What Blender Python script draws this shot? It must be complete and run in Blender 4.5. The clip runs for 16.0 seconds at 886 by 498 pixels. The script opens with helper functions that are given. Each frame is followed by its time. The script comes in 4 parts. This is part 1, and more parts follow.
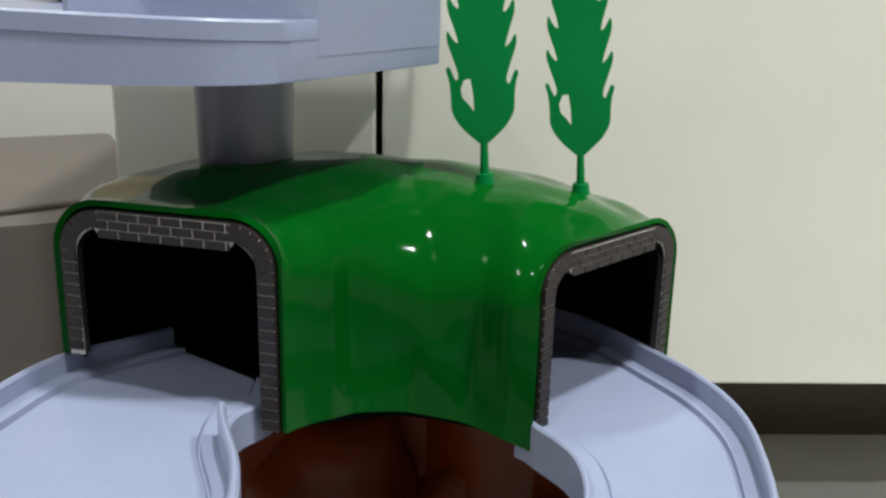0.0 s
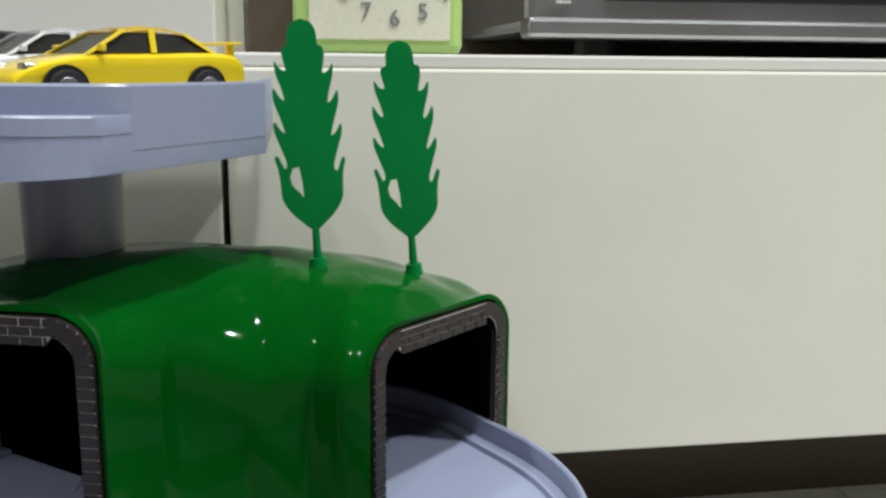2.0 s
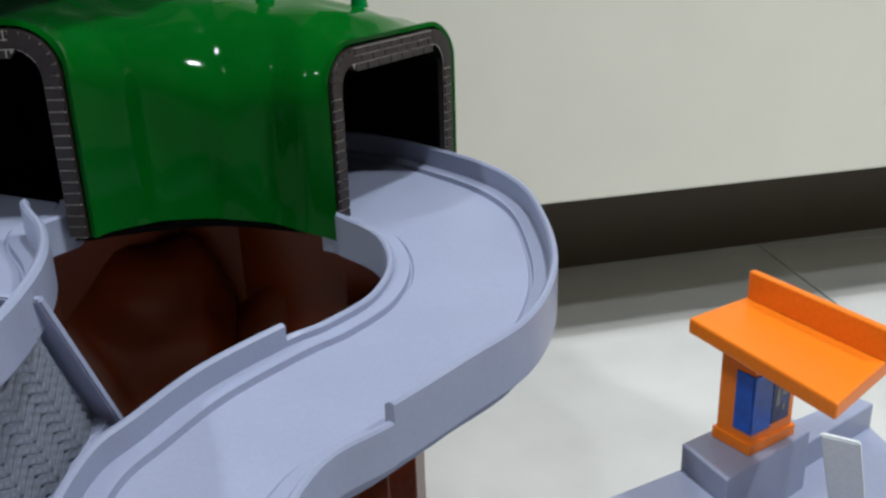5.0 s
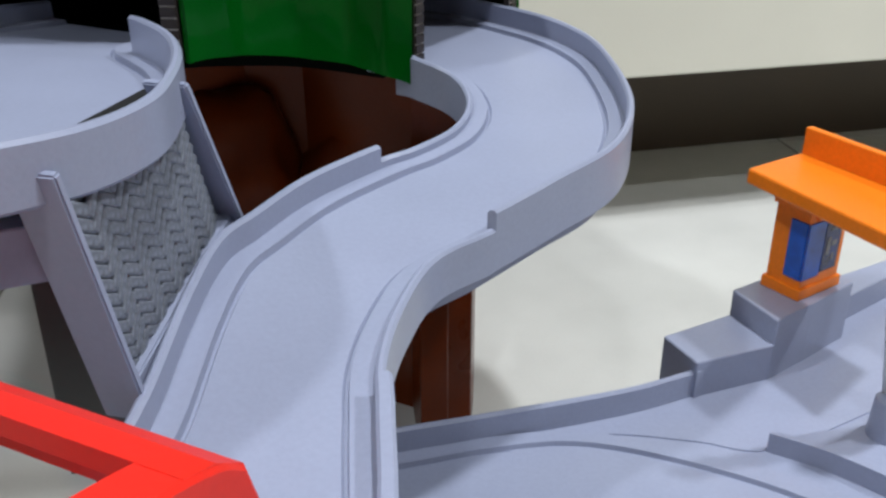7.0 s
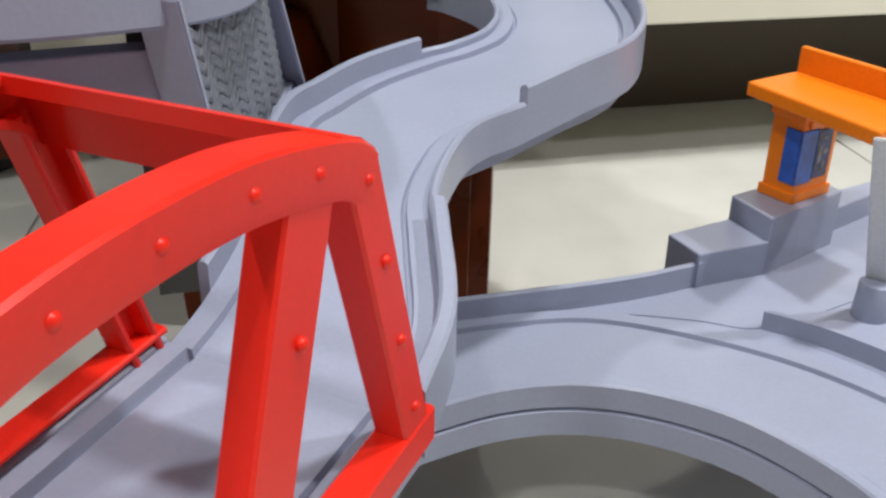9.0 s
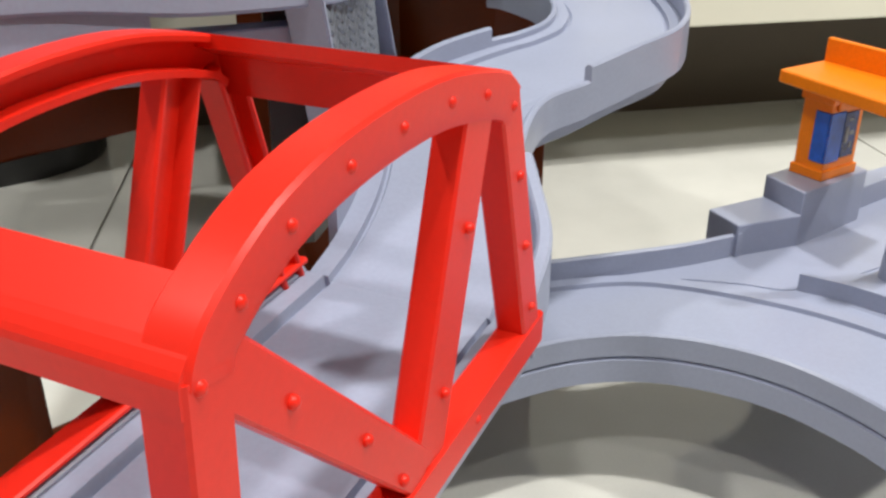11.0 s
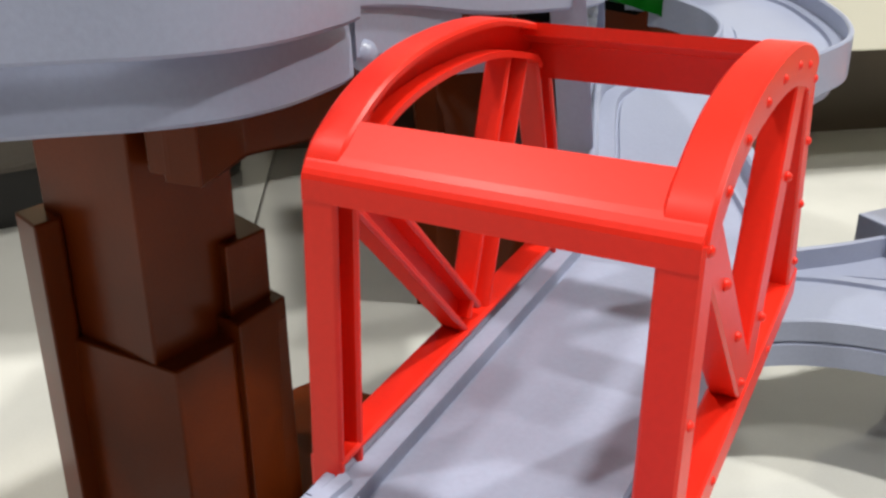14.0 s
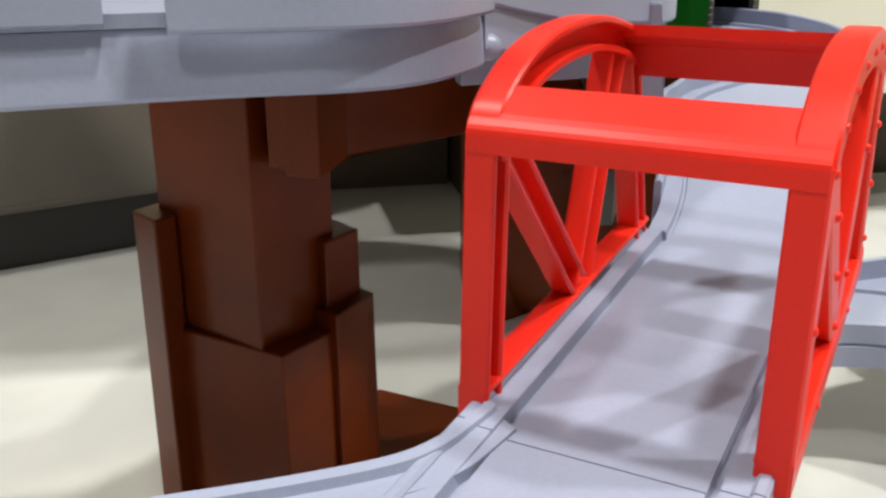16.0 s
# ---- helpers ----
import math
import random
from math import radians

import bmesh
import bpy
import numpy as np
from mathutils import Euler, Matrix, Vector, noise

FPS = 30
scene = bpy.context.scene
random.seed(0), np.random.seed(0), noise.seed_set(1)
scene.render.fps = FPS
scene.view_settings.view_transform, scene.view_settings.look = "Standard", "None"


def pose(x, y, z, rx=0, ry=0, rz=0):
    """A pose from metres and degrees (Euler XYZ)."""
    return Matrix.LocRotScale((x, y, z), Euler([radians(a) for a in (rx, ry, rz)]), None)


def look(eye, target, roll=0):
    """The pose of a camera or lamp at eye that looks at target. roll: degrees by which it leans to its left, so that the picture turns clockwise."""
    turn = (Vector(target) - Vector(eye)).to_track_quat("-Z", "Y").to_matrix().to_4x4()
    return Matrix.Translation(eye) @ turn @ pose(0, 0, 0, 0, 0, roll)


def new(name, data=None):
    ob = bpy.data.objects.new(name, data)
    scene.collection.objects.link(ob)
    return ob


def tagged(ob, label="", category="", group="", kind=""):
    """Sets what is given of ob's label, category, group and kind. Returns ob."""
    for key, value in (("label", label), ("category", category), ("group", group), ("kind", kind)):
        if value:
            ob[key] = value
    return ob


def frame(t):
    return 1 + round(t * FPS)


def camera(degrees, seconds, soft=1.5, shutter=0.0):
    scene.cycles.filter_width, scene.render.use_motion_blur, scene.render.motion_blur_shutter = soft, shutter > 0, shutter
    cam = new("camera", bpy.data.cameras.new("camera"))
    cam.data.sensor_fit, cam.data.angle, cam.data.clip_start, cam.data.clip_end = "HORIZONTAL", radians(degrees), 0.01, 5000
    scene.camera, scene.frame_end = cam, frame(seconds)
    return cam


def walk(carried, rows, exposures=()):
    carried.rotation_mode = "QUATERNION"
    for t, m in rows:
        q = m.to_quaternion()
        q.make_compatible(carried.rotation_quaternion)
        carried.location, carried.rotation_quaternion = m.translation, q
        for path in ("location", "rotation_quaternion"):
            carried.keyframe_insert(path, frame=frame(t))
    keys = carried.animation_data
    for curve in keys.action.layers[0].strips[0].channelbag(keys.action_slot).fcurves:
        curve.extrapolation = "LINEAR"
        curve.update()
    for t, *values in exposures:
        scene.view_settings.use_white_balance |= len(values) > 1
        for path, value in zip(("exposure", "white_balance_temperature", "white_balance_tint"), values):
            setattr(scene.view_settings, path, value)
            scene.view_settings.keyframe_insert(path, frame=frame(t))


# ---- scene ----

# ---- camera ----
cam = camera(50.7, 16.0, soft=2.6)
PATH = [
    (0, 0.0228, 0.0173, 0.2378, 73.77, -1.29, -2.11),
    (0.5, 0.0251, 0.0182, 0.2389, 75.77, -1.61, -3.96),
    (1, 0.0298, 0.0168, 0.2387, 77.67, -1.44, -5.64),
    (1.5, 0.0336, 0.0134, 0.2394, 78.68, -1.06, -7.40),
    (2, 0.0375, 0.0093, 0.2390, 79.02, -0.47, -9.22),
    (2.5, 0.0416, 0.0030, 0.2367, 78.52, 0.40, -11.13),
    (3, 0.0456, 0.0003, 0.2342, 76.86, 1.43, -12.04),
    (3.5, 0.0399, -0.0030, 0.2257, 75.44, 1.74, -13.76),
    (4, 0.0342, -0.0046, 0.2206, 73.25, 1.74, -14.66),
    (4.5, 0.0285, -0.0070, 0.2173, 70.63, 1.56, -14.90),
    (4.7, 0.0277, -0.0084, 0.2143, 70.08, 1.87, -14.55),
    (7, -0.0000, -0.0206, 0.1958, 64.22, -0.03, -14.50),
    (7.5, -0.0056, -0.0287, 0.1891, 64.44, -0.02, -15.12),
    (8, -0.0085, -0.0373, 0.1851, 64.19, -0.62, -14.65),
    (8.5, -0.0128, -0.0444, 0.1829, 63.62, -0.97, -14.60),
    (11, -0.0416, -0.0776, 0.1806, 64.89, -0.25, -14.10),
    (11.5, -0.0483, -0.0836, 0.1802, 65.25, 0.03, -13.81),
    (12, -0.0572, -0.0873, 0.1795, 65.47, -0.18, -13.82),
    (12.5, -0.0647, -0.0902, 0.1803, 65.37, -0.38, -13.04),
    (13, -0.0732, -0.0926, 0.1797, 65.84, -0.22, -12.35),
    (13.5, -0.0818, -0.0940, 0.1795, 66.27, -0.30, -11.69),
    (14, -0.0914, -0.0964, 0.1773, 67.36, 0.16, -11.41),
    (14.5, -0.1015, -0.1010, 0.1765, 68.26, 0.03, -11.43),
    (15, -0.1092, -0.1054, 0.1756, 68.94, -0.11, -11.85),
    (15.5, -0.1124, -0.1109, 0.1723, 70.07, 0.11, -11.44),
    (16, -0.1179, -0.1162, 0.1679, 71.29, 0.10, -11.40),
]

walk(cam, [(t, pose(*p)) for t, *p in PATH], exposures=[(0.0, 0.0, 6500, 10), (1.5, -0.12, 6500, 10), (3.5, -0.35, 6400, 10), (4.5, -0.33, 6300, 11), (7.0, -0.19, 6400, 12), (8.5, -0.12, 6900, 12), (11.0, 0.12, 7200, 11), (13.0, 0.14, 7200, 11), (16.0, 0.20, 7200, 10)])

# ---- light ----
world = bpy.data.worlds.new("room_air")
scene.world = world
world.use_nodes = True
world.node_tree.nodes["Background"].inputs[0].default_value = (0.75, 0.8, 0.9, 1)
world.node_tree.nodes["Background"].inputs[1].default_value = 0.004


def lamp(name, at, target, size, watts, colour=(0.95, 0.99, 1.0)):
    data = bpy.data.lights.new(name, "AREA")
    data.shape, data.size, data.energy, data.color = "DISK", size, watts, colour
    ob = new(name, data)
    ob.matrix_world = look(at, target)
    return tagged(ob, "round recessed ceiling downlight, switched on", "ceiling light", "ceiling downlights")


lamp("ceiling_light", (-0.70, -1.10, 2.18), (-0.62, -1.00, 0), 0.14, 13)
lamp("ceiling_light", (-1.25, 0.05, 2.18), (-1.15, 0.05, 0), 0.14, 24)
lamp("ceiling_light", (1.45, -0.38, 2.18), (1.30, -0.33, 0), 0.14, 38)
lamp("ceiling_light", (0.38, -0.14, 2.18), (0.38, -0.13, 0), 0.14, 33)
lamp("ceiling_light", (0.25, -1.10, 2.18), (0.25, -1.05, 0), 0.14, 5)


# ---- materials ----
def material(name, colour, rough=0.4, metal=0.0, grain=0.06, grain_size=40.0, blotch=0.06, blotch_size=6.0, bump=0.02, coat=0.0, trans=0.0, spec=0.5):
    m = bpy.data.materials.new(name)
    m.use_nodes = True
    t = m.node_tree
    bsdf = t.nodes["Principled BSDF"]
    co = t.nodes.new("ShaderNodeTexCoord")
    fine, wide = t.nodes.new("ShaderNodeTexNoise"), t.nodes.new("ShaderNodeTexNoise")
    fine.inputs["Scale"].default_value, fine.inputs["Detail"].default_value = grain_size * 25, 4
    wide.inputs["Scale"].default_value, wide.inputs["Detail"].default_value = blotch_size * 4, 3
    for n in (fine, wide):
        t.links.new(co.outputs["Object"], n.inputs["Vector"])
    last = None
    base = t.nodes.new("ShaderNodeRGB")
    base.outputs[0].default_value = (*colour, 1)
    last = base.outputs[0]
    for n, amount in ((wide, blotch), (fine, grain)):
        ramp = t.nodes.new("ShaderNodeMapRange")
        ramp.inputs[1].default_value, ramp.inputs[2].default_value = 0.3, 0.7
        ramp.inputs[3].default_value, ramp.inputs[4].default_value = 1 - amount, 1 + amount
        t.links.new(n.outputs[0], ramp.inputs[0])
        mul = t.nodes.new("ShaderNodeVectorMath")
        mul.operation = "MULTIPLY"
        t.links.new(last, mul.inputs[0])
        t.links.new(ramp.outputs[0], mul.inputs[1])
        last = mul.outputs[0]
    t.links.new(last, bsdf.inputs["Base Color"])
    rr = t.nodes.new("ShaderNodeMapRange")
    rr.inputs[3].default_value, rr.inputs[4].default_value = rough * 0.85, min(1, rough * 1.15)
    t.links.new(wide.outputs[0], rr.inputs[0])
    t.links.new(rr.outputs[0], bsdf.inputs["Roughness"])
    bsdf.inputs["Specular IOR Level"].default_value = spec
    bsdf.inputs["Metallic"].default_value = metal
    bsdf.inputs["Coat Weight"].default_value = coat
    bsdf.inputs["Transmission Weight"].default_value = trans
    if bump:
        b = t.nodes.new("ShaderNodeBump")
        b.inputs["Strength"].default_value, b.inputs["Distance"].default_value = bump * 5, 0.0004
        t.links.new(fine.outputs[0], b.inputs["Height"])
        t.links.new(b.outputs[0], bsdf.inputs["Normal"])
    return m


GREY = material("lavender_grey_plastic", (0.285, 0.315, 0.43), 0.34, grain=0.03, blotch=0.05)
GREY_MID = material("mid_grey_plastic", (0.15, 0.155, 0.19), 0.32)
GREY_DARK = material("slate_grey_plastic", (0.12, 0.125, 0.16), 0.4)
GREEN = material("glossy_green_plastic", (0.0008, 0.080, 0.006), 0.075, grain=0.05, blotch=0.18, bump=0.0, spec=0.07)
LEAF = material("leaf_green_plastic", (0.001, 0.200, 0.042), 0.45, spec=0.1)
RED = material("red_plastic", (0.74, 0.020, 0.010), 0.36, grain=0.03, bump=0.006, spec=0.32)
ORANGE = material("orange_plastic", (0.85, 0.20, 0.005), 0.42)
BROWN = material("rust_brown_plastic", (0.118, 0.0185, 0.0022), 0.29, blotch=0.30, bump=0.01, spec=0.17)
BRICK = material("printed_brick_brown", (0.024, 0.017, 0.015), 0.5, grain=0.3)
MORTAR = material("printed_mortar_grey", (0.72, 0.68, 0.62), 0.5, grain=0.2)
BLACK = material("black_plastic", (0.012, 0.012, 0.012), 0.35)
# near-black that paints the shade inside the tunnel
TUNNEL_SHADE = material("tunnel_shade_black", (0.004, 0.005, 0.004), 0.9, spec=0.05)
CABINET = material("cream_laminate", (0.76, 0.74, 0.64), 0.32, grain=0.01, blotch=0.02, bump=0.004)
CABINET_TOP = material("pale_counter_laminate", (0.72, 0.71, 0.66), 0.3, grain=0.01, blotch=0.02, bump=0.004)
PLINTH = material("dark_plinth", (0.085, 0.062, 0.042), 0.5)
TILE = material("white_floor_tile", (0.58, 0.58, 0.555), 0.10, grain=0.02, blotch=0.05, bump=0.0, spec=0.8)
GROUT = material("grey_grout", (0.32, 0.31, 0.29), 0.8)
WALL = material("painted_wall", (0.17, 0.155, 0.135), 0.7)
CEILING = material("white_ceiling", (0.24, 0.24, 0.24), 0.8)
BEIGE = material("beige_panel", (0.55, 0.46, 0.31), 0.5)
TAUPE = material("taupe_fabric", (0.16, 0.14, 0.12), 0.75)
# lacquer of the chest base; also colours the shade plate under the loop
DARK = material("charcoal_lacquer_and_shade", (0.022, 0.022, 0.022), 0.35)
YELLOW = material("yellow_car_paint", (0.85, 0.62, 0.01), 0.22, grain=0.02, bump=0.0, coat=0.6)
WHITE = material("white_car_paint", (0.78, 0.78, 0.78), 0.22, grain=0.02, bump=0.0, coat=0.6)
CARBLACK = material("black_car_paint", (0.01, 0.01, 0.012), 0.18, grain=0.02, bump=0.0, coat=0.6)
GLASS = material("tinted_glass", (0.06, 0.06, 0.055), 0.08, bump=0.0)
RUBBER = material("black_rubber", (0.015, 0.015, 0.015), 0.7)
CHROME = material("dull_chrome", (0.6, 0.6, 0.6), 0.25, metal=1.0, bump=0.0)
STEEL = material("brushed_steel", (0.42, 0.42, 0.42), 0.3, metal=0.9)
LIME = material("lime_clock_plastic", (0.42, 0.62, 0.20), 0.4)
DIAL = material("cream_dial", (0.70, 0.68, 0.55), 0.5)
NUMERAL = material("grey_numeral", (0.22, 0.22, 0.22), 0.5)
BLUE = material("blue_sticker", (0.01, 0.09, 0.45), 0.25, blotch=0.5, blotch_size=30)
BLUE_DARK = material("navy_sticker", (0.012, 0.022, 0.11), 0.25, blotch=0.6, blotch_size=60)
SLAB = material("off_white_plastic", (0.62, 0.64, 0.66), 0.4)
STONE = material("grey_stone_relief", (0.185, 0.205, 0.25), 0.55, grain=0.30, blotch=0.30, blotch_size=70)


# ---- builders ----
def part(name, bm, mat, parent=None, label="", smooth=False):
    bmesh.ops.recalc_face_normals(bm, faces=bm.faces[:])
    me = bpy.data.meshes.new(name)
    bm.to_mesh(me)
    bm.free()
    me.materials.append(mat)
    if smooth:
        me.shade_smooth()
        me.set_sharp_from_angle(angle=radians(smooth if smooth is not True else 40))
    ob = new(name, me)
    if parent:
        ob.parent = parent
    if label:
        ob["label"] = label
    return ob


def thing(name, at, label, category, group="", kind=""):
    ob = new(name)
    ob.location = at
    ob.empty_display_size = 0.01
    return tagged(ob, label, category, group, kind)


def settle(root, shift=(0, 0, 0)):
    """Parts are modelled in world metres: take the root's place off again, then nudge the whole thing."""
    bpy.context.view_layer.update()
    inv = root.matrix_world.inverted()
    for o in root.children:
        o.matrix_parent_inverse = inv
    root.location += Vector(shift)
    return root


def box(bm, lo, hi, bevel=0.0, m=None):
    r = bmesh.ops.create_cube(bm, size=1)
    lo, hi = Vector(lo), Vector(hi)
    for v in r["verts"]:
        v.co = Vector(((lo[i] + hi[i]) / 2 + v.co[i] * (hi[i] - lo[i]) for i in range(3)))
    if bevel:
        edges = list({e for v in r["verts"] for e in v.link_edges})
        res = bmesh.ops.bevel(bm, geom=edges, offset=bevel, segments=2, affect="EDGES", profile=0.5)
        verts = list({v for f in res["faces"] for v in f.verts} | {v for v in r["verts"] if v.is_valid})
    else:
        verts = r["verts"]
    if m:
        for v in verts:
            v.co = m @ v.co
    return bm


def cube(lo, hi, bevel=0.0, m=None):
    return box(bmesh.new(), lo, hi, bevel, m)


def prism(points, z0, z1, bevel=0.0, m=None, taper=1.0):
    """A flat outline (x, y) raised from z0 to z1."""
    bm = bmesh.new()
    cx, cy = sum(p[0] for p in points) / len(points), sum(p[1] for p in points) / len(points)
    low = [bm.verts.new((p[0], p[1], z0)) for p in points]
    top = [bm.verts.new((cx + (p[0] - cx) * taper, cy + (p[1] - cy) * taper, z1)) for p in points]
    n = len(points)
    bm.faces.new(low[::-1])
    bm.faces.new(top)
    for i in range(n):
        bm.faces.new((low[i], low[(i + 1) % n], top[(i + 1) % n], top[i]))
    if bevel:
        bmesh.ops.bevel(bm, geom=bm.edges[:], offset=bevel, segments=2, affect="EDGES", profile=0.5)
    if m:
        bm.transform(m)
    return bm


def tube(r0, r1, z0, z1, at=(0, 0), n=32, bevel=0.0):
    return prism([(at[0] + r0 * math.cos(a * math.tau / n), at[1] + r0 * math.sin(a * math.tau / n)) for a in range(n)], z0, z1, bevel, taper=r1 / r0)


def glide(points, steps=6):
    """A smooth curve through points."""
    p = [Vector(q) for q in points]
    p = [p[0] * 2 - p[1]] + p + [p[-1] * 2 - p[-2]]
    out = []
    for i in range(1, len(p) - 2):
        for k in range(steps):
            t = k / steps
            a, b, c, d = p[i - 1:i + 3]
            out.append(0.5 * ((2 * b) + (c - a) * t + (2 * a - 5 * b + 4 * c - d) * t * t + (3 * b - a - 3 * c + d) * t ** 3))
    return out + [p[-2]]


def sweep(lefts, rights, profile, caps=True, closed=True):
    """A mesh along two edge curves. Profile corners: share of the way from left to right, metres further right, metres up."""
    bm = bmesh.new()
    rings = []
    for a, b in zip(lefts, rights):
        d = (b - a)
        u = Vector((d.x, d.y, 0)).normalized()
        rings.append([bm.verts.new(a + d * s + u * o + Vector((0, 0, h))) for s, o, h in profile])
    n = len(profile)
    for r, q in zip(rings, rings[1:]):
        for i in range(n if closed else n - 1):
            bm.faces.new((r[i], r[(i + 1) % n], q[(i + 1) % n], q[i]))
    if caps and closed:
        bm.faces.new(rings[0])
        bm.faces.new(rings[-1][::-1])
    return bm


ROAD = [(0, 0, 0.0011), (0, 0.0042, 0.0010), (0, 0.0045, -0.0006), (0, 0.0051, -0.0006), (0, 0.0055, 0), (1, -0.0055, 0), (1, -0.0051, -0.0006), (1, -0.0045, -0.0006), (1, -0.0042, 0.0010), (1, 0, 0.0011), (1, 0, -0.0035), (0, 0, -0.0035)]


def wall_r(h, low=-0.006, thick=0.0019):
    return [(1, 0, low), (1, 0, h - 0.0006), (1, 0.0006, h), (1, thick - 0.0006, h), (1, thick, h - 0.0006), (1, thick, low)]


def wall_l(h, low=-0.006, thick=0.0019):
    return [(a - 1, -b, c) for a, b, c in wall_r(h, low, thick)]


# ---- room ----
def room():
    g = part("ground", cube((-3.2, -3.6, -0.06), (3.2, 1.6, -0.0012)), GROUT)
    tagged(g, "grey grout bed under the white floor tiles", "floor", kind="structure")
    size, gap = 0.432, 0.0014
    turn = pose(0.349, 0.472, 0, 0, 0, -6.5)
    first = part("tile", cube((0, 0, -0.008), (size - gap, size - gap, 0), 0.0005), TILE, g)
    for i in range(-6, 5):
        for j in range(-7, 2):
            ob = first if (i, j) == (-6, -7) else new("tile", first.data)
            ob.parent = g
            ob.matrix_local = turn @ Matrix.Translation((i * size, j * size, 0))
    for name, lo, hi in (("wall_north", (-2.2, 1.1, 0), (2.4, 1.2, 2.2)), ("wall_south", (-2.2, -2.6, 0), (2.4, -2.5, 2.2)),
                         ("wall_west", (-2.2, -2.5, 0), (-2.1, 1.1, 2.2)), ("wall_east", (2.3, -2.5, 0), (2.4, 1.1, 2.2))):
        tagged(part(name, cube(lo, hi), WALL), "plain cream painted room wall", "wall", kind="structure")
    tagged(part("ceiling", cube((-2.2, -2.6, 2.2), (2.4, 1.2, 2.26)), CEILING), "plain white ceiling", "ceiling", kind="structure")


room()


def cabinets():
    low = thing("low_cabinet", (0.7, 0.6, 0), "long low cream cabinet on a dark recessed plinth", "cabinet")
    part("door", cube((0.0142, 0.370, 0.078), (1.30, 0.388, 0.2385), 0.0012), CABINET, low)
    part("body", cube((0.0142, 0.390, 0.078), (1.30, 0.86, 0.2380)), CABINET, low)
    part("top_board", cube((0.0142, 0.372, 0.2388), (1.30, 0.86, 0.2440), 0.001), CABINET_TOP, low)
    part("plinth", cube((0.0142, 0.476, 0.0), (1.30, 0.85, 0.0775)), PLINTH, low, "dark brown recessed plinth")
    settle(low)
    tall = thing("tall_cabinet", (-0.03, 0.6, 0), "tall cream cabinet standing against the low one", "cabinet")
    part("door", cube((-0.0862, 0.370, 0.078), (0.0115, 0.388, 0.42), 0.0012), CABINET, tall)
    part("body", cube((-0.0862, 0.390, 0.078), (0.0115, 0.86, 0.42)), CABINET, tall)
    part("plinth", cube((-0.0862, 0.510, 0.0), (0.0115, 0.85, 0.0775)), PLINTH, tall, "dark brown recessed plinth")
    settle(tall)
    tagged(part("back_panel", cube((0.0142, 0.60, 0.2442), (1.30, 0.606, 0.44)), PLINTH), "dark brown back panel behind the cabinet top", "panel", kind="structure")


cabinets()

# ---- mountain tunnel ----
def portal_pose(a, b):
    """Local x from a to b along the portal's foot, local y up, local z out of the portal."""
    a, b = Vector(a), Vector(b)
    x = Vector((b.x - a.x, b.y - a.y, 0)).normalized()
    z = Vector((x.y, -x.x, 0))
    m = Matrix((x, Vector((0, 0, 1)), z)).transposed().to_4x4()
    m.translation = a
    return m, Vector((b.x - a.x, b.y - a.y)).length


def arch_line(w, h, inset, r):
    """The outline of a portal with round shoulders, foot to foot."""
    x0, x1, y1 = inset, w - inset, h - inset
    pts = [(x0, 0.0)]
    for k in range(7):
        a = math.pi - k * math.pi / 12
        pts.append((x0 + r + r * math.cos(a), y1 - r + r * math.sin(a)))
    for k in range(7):
        a = math.pi / 2 - k * math.pi / 12
        pts.append((x1 - r + r * math.cos(a), y1 - r + r * math.sin(a)))
    pts.append((x1, 0.0))
    return pts


